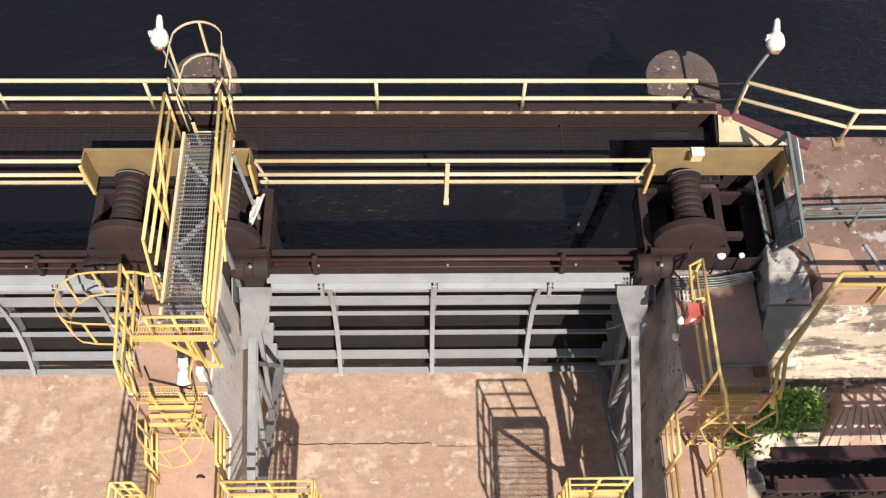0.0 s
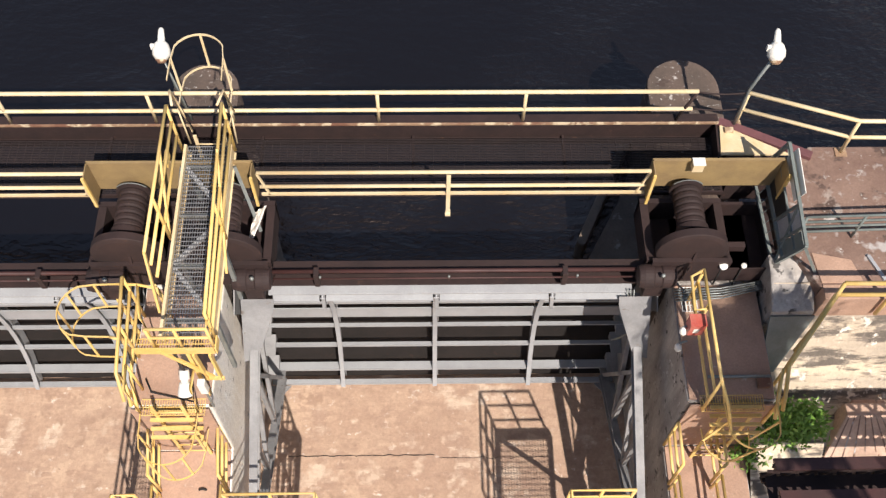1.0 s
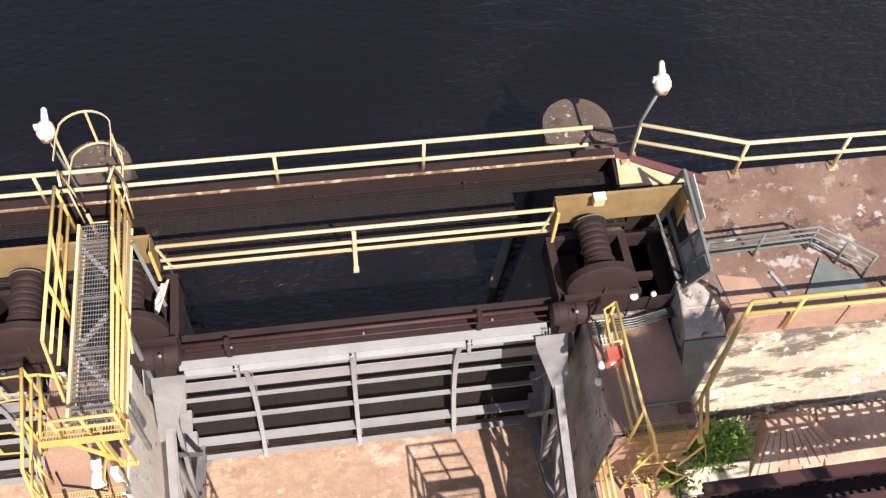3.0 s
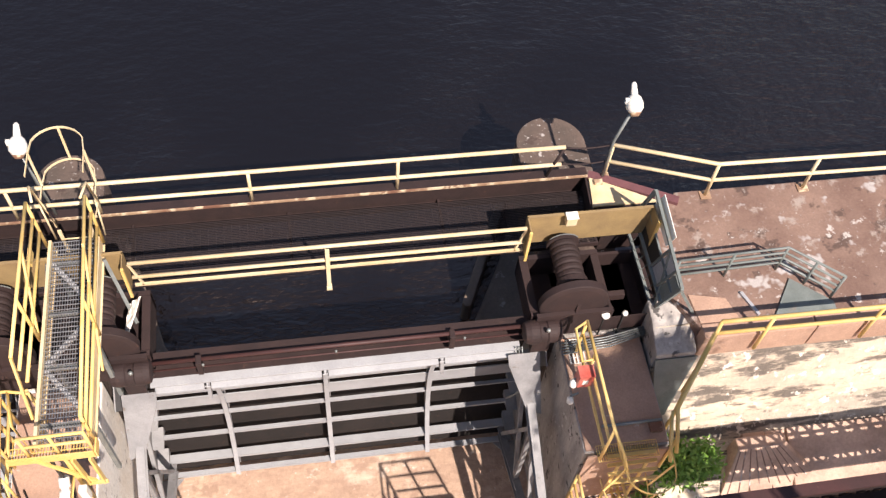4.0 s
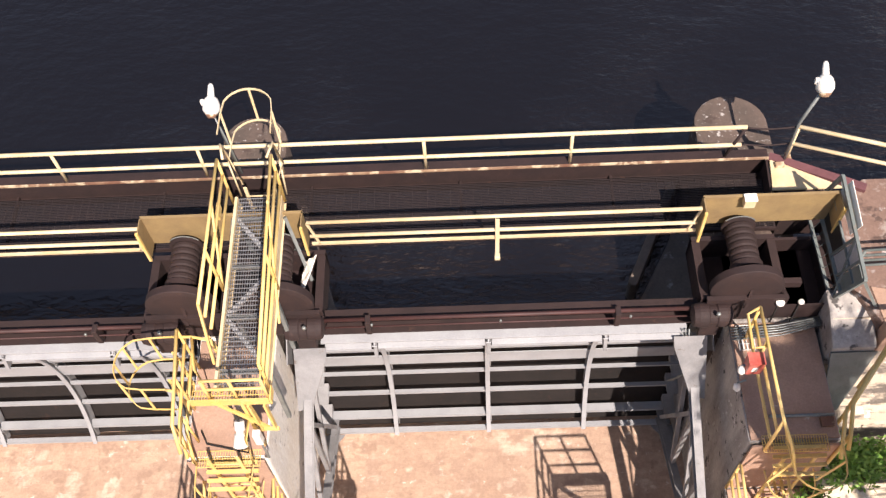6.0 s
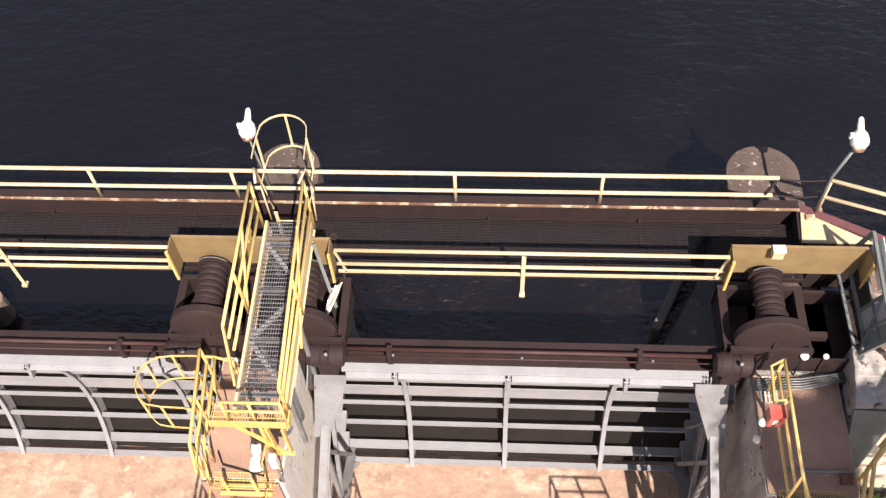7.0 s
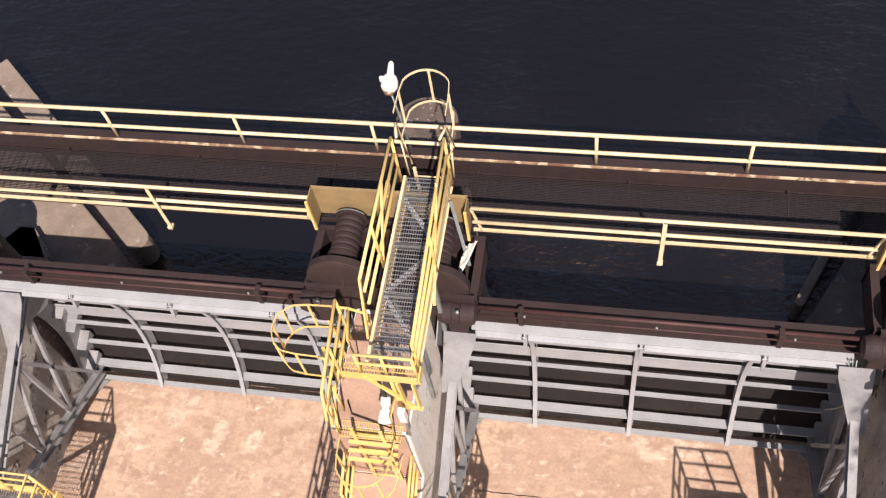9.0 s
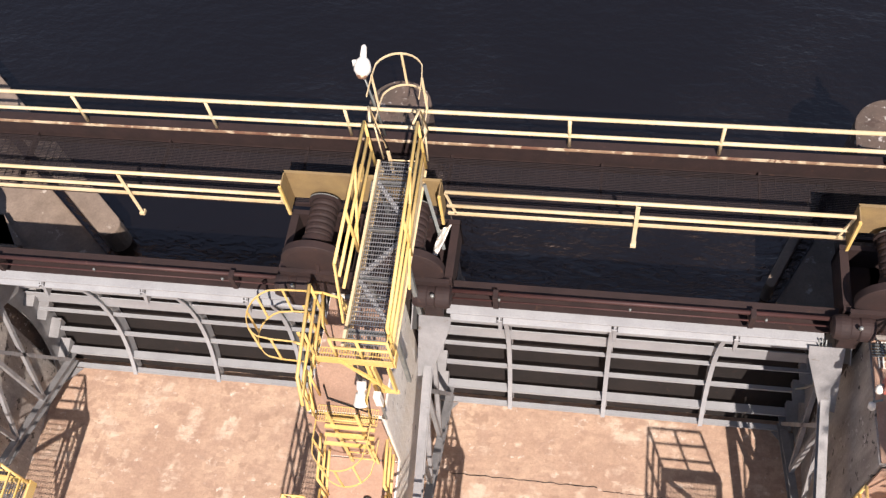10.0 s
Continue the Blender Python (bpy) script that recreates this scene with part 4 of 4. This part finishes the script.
# ---- bank-side deck, gate and railings ----
corner = handrail("handrail", [(4.54, 0.0), (6.10, -0.53), (12.0, -0.62)], [(4.54, 0.0, 0.25, 1.07), (6.10, -0.53, 0.25, 1.07), (7.75, -0.55, 0.25, 1.07), (9.4, -0.58, 0.25, 1.07)], ((1.07, 0.034), (0.66, 0.032)), 0.03, M_PALE, "faded yellow handrail round the corner of the bank deck")
for x, y in ((4.54, 0.0), (6.10, -0.53), (7.75, -0.55)):
    one("foot_plate", lambda bm: box(bm, x - 0.09, x + 0.09, y - 0.08, y + 0.08, 0.255, 0.27), M_EDGE, corner)

bm = bmesh.new()
prism(bm, [(5.34, -2.86), (12.5, -3.0), (12.5, -0.42), (5.62, -0.42), (5.02, -1.0), (5.02, -2.25)], -0.6, 0.25)
tagged(part("bank_deck", bm, M_DECK, bevel=0.02), "brown concrete deck, colour darkened for shade, with white peeling patches", "deck", kind="structure")

coping = tagged(new("deck_coping"), "cream concrete coping along the front edge of the deck", "coping", kind="structure")
for x0, x1 in ((5.36, 7.10), (7.12, 9.30), (9.32, 12.4)):
    one("coping_block", lambda bm: box(bm, x0, x1, -3.06, -2.82, -0.30, 0.275), M_PIERTOP, coping, bevel=0.02)
# Thin pale slab added where a triangle of sun falls on the deck.
one("ramp_slab", lambda bm: prism(bm, [(5.36, -2.80), (5.98, -2.80), (5.86, -2.42), (5.30, -2.30)], 0.252, 0.27), M_PIERTOP, coping, "cream slab standing for a sunlit patch on the deck", bevel=0.008)
# Made-up pale bar in place of a narrow slit of sunlight.
slit_bar = thing("crowbar", "pale bar standing for a thin slit of sunlight on the deck", "crowbar")
one("shaft", lambda bm: beam(bm, (6.28, -2.76, 0.275), (6.12, -2.36, 0.275), 0.05, 0.04), M_PLATE, slit_bar)

wedge = thing("floor_plate", "yellow triangular steel floor plate with a maroon edge", "floor plate")
one("plate", lambda bm: prism(bm, [(4.22, -0.60), (5.30, -0.60), (4.28, -0.02)], 0.28, 0.31), M_PALE, wedge)
one("cleat", lambda bm: box(bm, 4.33, 4.47, -0.20, -0.11, 0.311, 0.36), M_EDGE, wedge, "small rusty cleat", bevel=0.01)
one("edge_channel", lambda bm: beam(bm, (4.28, 0.04, 0.27), (5.62, -0.62, 0.27), 0.14, 0.10), M_PURPLE, wedge, "maroon edge channel")
one("side_face", lambda bm: beam(bm, (4.20, -0.62, 0.12), (4.24, 0.0, 0.12), 0.03, 0.32), M_RUST, wedge)
one("support", lambda bm: box(bm, 4.3, 5.1, -1.0, -0.5, -0.34, 0.27), M_RUST, wedge)


def fence_gate():
    """A framed gate panel that leans out over the deck: u runs along its foot, v up its height."""
    root = thing("mesh_gate", "grey-green steel gate panel with glazed infill and a white board", "gate")

    def at(u, v, out=0.0):
        return (4.77 + 0.12 * v + 0.02 * u + out, -0.80 - 1.56 * u - 0.26 * v, 0.02 + 1.25 * v - 0.22 * u * v)

    def member(name, p, q, w, h):
        bar(name, at(*p), at(*q), w, h, M_GREEN, root)
    for u in (0.0, 1.0):
        member("upright", (u, 0), (u, 1), 0.05, 0.05)
    for v in (0.0, 0.30, 1.0):
        member("crossbar", (0, v), (1, v), 0.045, 0.045)
    member("crossbar", (0.06, 0.72), (0.97, 0.66), 0.03, 0.03)
    for u in (0.60, 0.82):
        member("upright", (u, 0.30), (u, 1), 0.035, 0.035)
    member("brace", (0.97, 0.12), (0.60, 0.98), 0.03, 0.03)

    def infill(name, u0, u1, v0, v1, out, mat, label):
        def sheet(bm):
            front = [bm.verts.new(at(u, v, out)) for u, v in ((u0, v0), (u1, v0), (u1, v1), (u0, v1))]
            rear = [bm.verts.new(v.co + Vector((0.012, 0, 0))) for v in front]
            bm.faces.new(front)
            bm.faces.new(rear[::-1])
            for k in range(4):
                bm.faces.new((front[k], rear[k], rear[(k + 1) % 4], front[(k + 1) % 4]))
        one(name, sheet, mat, root, label)
    infill("pane", 0.05, 0.58, 0.34, 0.68, 0.012, M_BLACK, "dark glossy pane")
    infill("pane", 0.62, 0.80, 0.34, 0.92, 0.012, M_PLATE, "pale dusty pane")
    infill("pane", 0.84, 0.97, 0.34, 0.90, 0.012, M_GREEN, "dull green-grey pane")
    infill("board", 0.08, 0.52, 0.78, 1.10, 0.05, M_WHITE, "blank white board")
    n = 9
    for k in range(1, n):
        member("wire", (k / n, 0.02), (k / n, 0.28), 0.008, 0.008)
    for u in (0.0, 1.0):
        p = at(u, 0.95)
        bar("stay", p, (5.30, p[1], 0.25), 0.04, 0.04, M_GREEN, root)
    return root


fence_gate()

stair_rail = thing("stair_handrail", "grey-green pipe railing round the deck's stair opening", "handrail")
plan = [(5.10, -2.05), (6.80, -2.0), (7.48, -2.58)]
for z in (0.86, 0.72, 0.58, 0.44):
    pipe("rail", [(x, y, z) for x, y in plan], 0.02, M_GREEN, stair_rail)
for x, y in plan + [(5.95, -2.03), (7.15, -2.3)]:
    pipe("post", [(x, y, 0.25), (x, y, 0.86)], 0.022, M_GREEN, stair_rail)
hatch = thing("hatch_plate", "worn grey-green steel hatch on the deck", "hatch")
one("plate", lambda bm: prism(bm, [(6.5, -2.84), (7.5, -2.84), (7.50, -2.66), (6.95, -2.2)], 0.255, 0.28), M_GREEN, hatch)

edge_rail = handrail("handrail", [(12.2, -3.16), (5.42, -3.10)], [(x, -3.12, -0.1, 0.85) for x in (6.2, 7.9, 9.6)], ((0.85, 0.035), (0.50, 0.032)), 0.03, M_YEL, "bright yellow handrail along the deck's front edge")
stairs = thing("stair_handrail", "bright yellow handrail sloping down beside the pier", "handrail")
for dz in (0.0, -0.35):
    pipe("rail", [(5.42, -3.10, 0.85 + dz), (4.70, -4.02, 0.15 + dz), (4.64, -4.4, -0.05 + dz), (4.62, -4.55, -0.2 + dz)], 0.03, M_YEL, stairs)
for x, y, z in ((5.10, -3.5, 0.55), (4.70, -4.02, 0.15), (4.64, -4.4, -0.05)):
    pipe("post", [(x, y, z - 1.1), (x, y, z)], 0.026, M_YEL, stairs)

block = tagged(new("retaining_wall"), "grey weathered concrete block stepping down from the deck", "retaining wall", kind="structure")
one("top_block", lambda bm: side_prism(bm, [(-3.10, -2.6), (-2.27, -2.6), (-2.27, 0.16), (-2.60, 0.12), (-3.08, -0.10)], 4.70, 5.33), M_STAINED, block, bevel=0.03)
panel = thing("steel_panel", "dark green-grey steel panel below the concrete block", "panel")
bm = bmesh.new()
front = [bm.verts.new(v) for v in ((4.70, -3.11, -0.20), (5.36, -3.11, -0.20), (4.98, -3.56, -1.25), (4.76, -3.56, -1.25))]
rear = [bm.verts.new((v.co.x, v.co.y + 0.03, v.co.z - 0.02)) for v in front]
bm.faces.new(front)
bm.faces.new(rear[::-1])
for k in range(4):
    bm.faces.new((front[k], rear[k], rear[(k + 1) % 4], front[(k + 1) % 4]))
part("sheet", bm, M_GREEN, panel)

pier_rail = thing("pier_handrail", "bright yellow handrail on the bank-side pier", "handrail", "pier handrails")
side_rail(pier_rail, 3.60, -4.4, -2.72, -0.5, (1.05, 0.68, 0.32), (-2.72, -3.25, -4.4))
pipe("rail", [(3.60, -2.72, 0.55), (3.42, -2.80, 0.50), (3.42, -3.3, 0.45), (3.60, -3.3, 0.5)], 0.022, M_YEL, pier_rail)
pipe("rail", [(3.60, -4.4, 0.55), (3.75, -4.62, 0.2), (3.85, -4.85, -0.2)], 0.024, M_YEL, pier_rail)

ring_box = thing("rescue_box", "small red equipment box with a white label on the handrail", "equipment box")
case = one("case", lambda bm: box(bm, 3.36, 3.58, -3.50, -3.32, 0.02, 0.34), M_RED, ring_box, bevel=0.015)
one("label_plate", lambda bm: box(bm, 3.42, 3.50, -3.504, -3.501, 0.12, 0.24), M_WHITE, case, "blank white label")
one("lid", lambda bm: box(bm, 3.355, 3.585, -3.505, -3.315, 0.341, 0.36), M_RED, case)
for p, n in (((3.32, -3.40, 0.10), 5), ((3.34, -3.46, -0.35), 4)):
    lump = thing("work_light", "small white wall lamp on a bracket", "lamp", "pier lamps")
    one("glass", lambda bm: turned(bm, p, (0, -0.5, -0.8), [(0, 0.02), (0.03, 0.05), (0.10, 0.055), (0.13, 0.03)], 12), M_WHITE, lump, smooth=True)
    one("bracket", lambda bm: beam(bm, p, (3.46, p[1] + 0.02, p[2] + 0.05), 0.025, 0.025), M_GALV, lump)
for x in (4.02, 4.32):
    disc = thing("insulator", "round white porcelain disc on a steel stem", "insulator", "white discs")
    r = 0.062 if x < 4.2 else 0.042
    one("disc", lambda bm: turned(bm, (x, -2.44, 0.12), (0, -0.3, 1), [(0, 0.02), (0.01, r), (0.04, r), (0.06, 0.02)], 16), M_WHITE, disc, smooth=False)
    one("stem", lambda bm: beam(bm, (x, -2.43, -0.5), (x, -2.43, 0.12), 0.02, 0.02), M_BLACK, disc)
wires = thing("conduits", "bundle of grey conduits crossing the pier head", "conduit")
for k in range(5):
    pipe("conduit", [(3.40, -2.56 - 0.045 * k, -0.42), (4.1, -2.54 - 0.045 * k, -0.40 + 0.01 * k), (4.70, -2.48 - 0.03 * k, -0.30)], 0.014, M_GALV, wires)
riser = thing("cable_riser", "thin grey cables hanging down the gate's end", "cable")
for k in range(3):
    pipe("cable", [(2.72 + 0.05 * k, -2.50, -0.50), (2.80 + 0.03 * k, -2.62, -0.9), (2.95 + 0.05 * k, -2.70, -1.6), (2.86 - 0.04 * k, -2.5, -2.4)], 0.012, M_GALV, riser)
hatch2 = thing("floor_grating", "black and white striped bar grate on the pier head", "grate")
one("grate", lambda bm: bar_grating(bm, 3.50, 3.72, -2.9, -2.50, -0.44, 0.05, 0.02, 0.08), M_WHITE, hatch2)
curb = thing("pipe_run", "grey pipe lying across the pier's lower edge", "pipe")
pipe("pipe", [(3.72, -3.95, -0.42), (4.62, -3.95, -0.42)], 0.025, M_GALV, curb)
one("plate", lambda bm: box(bm, 4.42, 4.60, -4.12, -3.98, -0.47, -0.40), M_EDGE, curb)

# ---- bank ----
bm = bmesh.new()
rows = []
for j in range(50):
    row = []
    for i in range(60):
        x, y = 4.74 + 14 * i / 59, -12.0 + 9.3 * j / 49
        base = -0.35 + 1.9 * (y + 2.95) if y > -3.75 else -1.87 + 0.42 * (y + 3.75)
        z = max(SILL - 0.3, base) + 0.13 * noise.fractal((x * 0.8, y * 1.1, 0.3), 1.0, 2.0, 4)
        row.append(bm.verts.new((x, y, z)))
    rows.append(row)
for j in range(49):
    for i in range(59):
        bm.faces.new((rows[j][i], rows[j][i + 1], rows[j + 1][i + 1], rows[j + 1][i]))
tagged(part("bank", bm, M_BANK, smooth=True), "sunlit rocky concrete bank with dark streaks painted for tree shade", "river bank", kind="structure")
bm = bmesh.new()
box(bm, 12.4, 400, -2.9, -0.45, -6, 0.2)
box(bm, 18.7, 400, -400, -2.9, -6, -1.0)
tagged(part("bank_ground", bm, M_BANK), "stony river bank beyond the deck", "river bank", kind="structure")

slab = tagged(new("bank_slab"), "pinkish sloping concrete slab on the bank", "slab", kind="structure")
for x0, x1, up in ((6.35, 6.72, 0.02), (6.74, 7.08, 0.0), (7.10, 8.9, 0.05), (8.93, 11.5, 0.08)):
    one("slab_panel", lambda bm: side_prism(bm, [(-8.0, -3.62 + up), (-3.82, -1.80 + up), (-3.82, -2.2), (-8.0, -4.1)], x0, x1), M_SLAB, slab, bevel=0.02)

pedestal = thing("concrete_pedestal", "board-marked concrete pedestal under the lattice bridge", "pedestal")
bm = bmesh.new()
low, high = [(5.70, -5.0), (8.2, -5.0), (7.6, -3.95), (6.1, -3.95)], [(6.12, -4.15), (6.85, -4.15), (6.85, -3.96), (6.12, -3.96)]
va, vb = [bm.verts.new((x, y, -2.7)) for x, y in low], [bm.verts.new((x, y, -1.55)) for x, y in high]
for k in range(4):
    bm.faces.new((va[k], va[(k + 1) % 4], vb[(k + 1) % 4], vb[k]))
bm.faces.new(vb)
part("block", bm, M_SLAB, pedestal, bevel=0.02)
for k in range(9):
    x = 5.86 + 0.26 * k
    one("board_mark", lambda bm: beam(bm, (x, -4.99, -2.68), (6.16 + 0.08 * k, -4.155, -1.57), 0.02, 0.02), M_DECK, pedestal)


def lattice_bridge(p, q, depth, wide):
    """A riveted lattice footbridge: two lattice webs between chords, laced together below."""
    root = thing("lattice_bridge", "dark red-brown riveted lattice girder bridge along the bank", "bridge")
    p, q = Vector(p), Vector(q)
    side, down = Vector((0, -wide, 0)), Vector((0, 0, -depth))
    for o in (Vector((0, 0, 0)), side):
        one("top_chord", lambda bm: beam(bm, p + o, q + o, 0.16, 0.05), M_REDB, root)
        one("top_chord", lambda bm: beam(bm, p + o + Vector((0, 0, -0.06)), q + o + Vector((0, 0, -0.06)), 0.02, 0.10), M_RUST, root)
        one("bottom_chord", lambda bm: beam(bm, p + o + down, q + o + down, 0.14, 0.06), M_RUST, root)
        n = int((q - p).length / (depth * 0.42))
        for k in range(n):
            a, b = p + o + (q - p) * (k / n), p + o + (q - p) * ((k + 1) / n)
            one("lattice_bar", lambda bm: beam(bm, a, b + down, 0.03, 0.05), M_RUST, root)
            one("lattice_bar", lambda bm: beam(bm, a + down, b, 0.03, 0.05), M_RUST, root)
        mid = down * 0.5
        one("mid_bar", lambda bm: beam(bm, p + o + mid, q + o + mid, 0.035, 0.05), M_RUST, root)
    one("deck_plate", lambda bm: beam(bm, p + side * 0.5 + down * 0.72, q + side * 0.5 + down * 0.72, wide - 0.06, 0.012), M_RUST, root, "dark red-brown deck plate between the webs")
    n = int((q - p).length / 0.30)
    for k in range(n):
        a, b = p + (q - p) * (k / n), p + (q - p) * ((k + 1) / n)
        one("lacing_bar", lambda bm: beam(bm, a + down, b + side + down, 0.05, 0.02), M_RUST, root)
    return root


lattice_bridge((4.15, -5.50, 0.42), (12.0, -5.42, 0.42), 0.60, 0.42)


def bush(cx, cy, cz, rx, ry, rz, count, seed):
    root = thing("shrub", "bright green leafy shrub growing beside the pier", "shrub")
    rnd = random.Random(seed)
    bm = bmesh.new()
    tips = []
    for k in range(26):
        a, e = rnd.uniform(0, 6.28), rnd.uniform(0.15, 1.4)
        tip = Vector((cx + rx * math.cos(a) * math.cos(e), cy + ry * math.sin(a) * math.cos(e), cz + rz * (math.sin(e) - 0.15)))
        mid = Vector((cx, cy, cz - rz * 0.6)).lerp(tip, 0.5) + Vector((rnd.uniform(-1, 1), rnd.uniform(-1, 1), rnd.uniform(0, 1))) * 0.06
        sweep(bm, [(cx, cy, cz - rz * 1.1), mid, tip], 0.012, 5)
        tips += [mid, tip]
    part("stems", bm, M_TWIG, root)
    bm = bmesh.new()
    for k in range(count):
        c = rnd.choice(tips) + Vector((rnd.gauss(0, 0.09), rnd.gauss(0, 0.09), rnd.gauss(0, 0.08)))
        u = Vector((rnd.uniform(-1, 1), rnd.uniform(-1, 1), rnd.uniform(-0.6, 0.6))).normalized()
        v = u.cross(Vector((rnd.uniform(-1, 1), rnd.uniform(-1, 1), rnd.uniform(0.2, 1)))).normalized()
        s = rnd.uniform(0.025, 0.06)
        vs = [bm.verts.new(c + u * a * s + v * b * s * 0.5) for a, b in ((-1, 0), (0, -1), (1.2, 0), (0, 1))]
        bm.faces.new(vs)
    tagged(part("leaves", bm, M_LEAF, root), "bright green leaves", kind="stuff")
    return root


bush(5.26, -4.22, -1.72, 0.50, 0.30, 0.42, 2300, 5)
bush(4.62, -4.62, -2.0, 0.18, 0.16, 0.26, 260, 8)

# ---- trunnion platforms below ----


def low_platform(x0, x1, open_side):
    root = thing("trunnion_platform", "yellow railed grating platform at the gate hub", "platform", "trunnion platforms")
    z, y1, y0 = -2.45, -5.32, -7.2
    tagged(one("grating", lambda bm: bar_grating(bm, x0, x1, y0, y1, z, 0.05, 0.008), M_BAR, root, "grey bar grating"), kind="stuff")
    one("frame", lambda bm: (box(bm, x0, x1, y1, y1 + 0.05, z - 0.12, z + 0.10), box(bm, x0 - 0.04, x0, y0, y1 + 0.05, z - 0.12, z + 0.10), box(bm, x1, x1 + 0.04, y0, y1 + 0.05, z - 0.12, z + 0.10)), M_YEL, root)
    xs = x0 if open_side < 0 else x1
    xo = x1 if open_side < 0 else x0
    for h in (1.07, 0.72, 0.36):
        pipe("rail", [(xo, y1, z + h), (xs, y1, z + h), (xs, y0, z + h)], 0.026, M_YEL, root)
    for x, y in ((x0, y1), (x1, y1), (xs, -5.9), (xs, -6.5), (xs, y0), ((x0 + x1) / 2, y1)):
        pipe("post", [(x, y, z - 0.1), (x, y, z + 1.07)], 0.026, M_YEL, root)
    for y in (y1, y0):
        bar("knee", (xs, y, z - 0.1), (xo, y, z - 1.3), 0.06, 0.06, M_YEL, root)
    return root


low_platform(-3.30, -1.97, 1)
low_platform(1.76, 2.70, -1)
low_platform(-4.90, -4.58, -1)
low_platform(-11.0, -9.45, 1)


def shade_tree(base, crown, radii, clumps, seed):
    """An unseen tree added to cast shade: a tapered trunk with limbs and a crown of many small leaves with gaps."""
    root = thing("tree", "unseen leafy green tree added to shade the right pier", "tree")
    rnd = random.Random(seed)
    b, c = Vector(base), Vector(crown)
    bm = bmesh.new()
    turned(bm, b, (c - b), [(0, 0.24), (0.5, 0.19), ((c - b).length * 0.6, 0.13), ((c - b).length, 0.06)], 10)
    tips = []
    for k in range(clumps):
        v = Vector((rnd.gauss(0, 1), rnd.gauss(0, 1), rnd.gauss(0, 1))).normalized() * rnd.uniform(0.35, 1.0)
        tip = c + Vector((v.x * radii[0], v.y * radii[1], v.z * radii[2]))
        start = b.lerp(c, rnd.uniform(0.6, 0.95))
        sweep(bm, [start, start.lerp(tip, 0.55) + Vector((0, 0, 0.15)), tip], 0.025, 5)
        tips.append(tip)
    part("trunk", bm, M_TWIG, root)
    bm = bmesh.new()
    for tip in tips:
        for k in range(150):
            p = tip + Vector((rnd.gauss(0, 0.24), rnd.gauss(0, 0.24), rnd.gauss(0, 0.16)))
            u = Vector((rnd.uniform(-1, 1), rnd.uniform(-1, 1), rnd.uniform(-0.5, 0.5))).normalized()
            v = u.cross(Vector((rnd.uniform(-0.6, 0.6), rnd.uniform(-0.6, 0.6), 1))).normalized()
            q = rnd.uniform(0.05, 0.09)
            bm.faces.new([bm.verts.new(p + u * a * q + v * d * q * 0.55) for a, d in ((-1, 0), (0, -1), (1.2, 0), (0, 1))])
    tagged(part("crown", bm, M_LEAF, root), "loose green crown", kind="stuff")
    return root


# Out-of-view trees, crowns set to shade the right pier top and gate end.
shade_tree((8.6, -10.9, -5.2), (7.42, -10.45, 8.5), (0.30, 0.62, 0.30), 14, 4)
shade_tree((8.5, -11.9, -5.2), (6.66, -10.7, 8.2), (0.36, 0.9, 0.3), 26, 9)
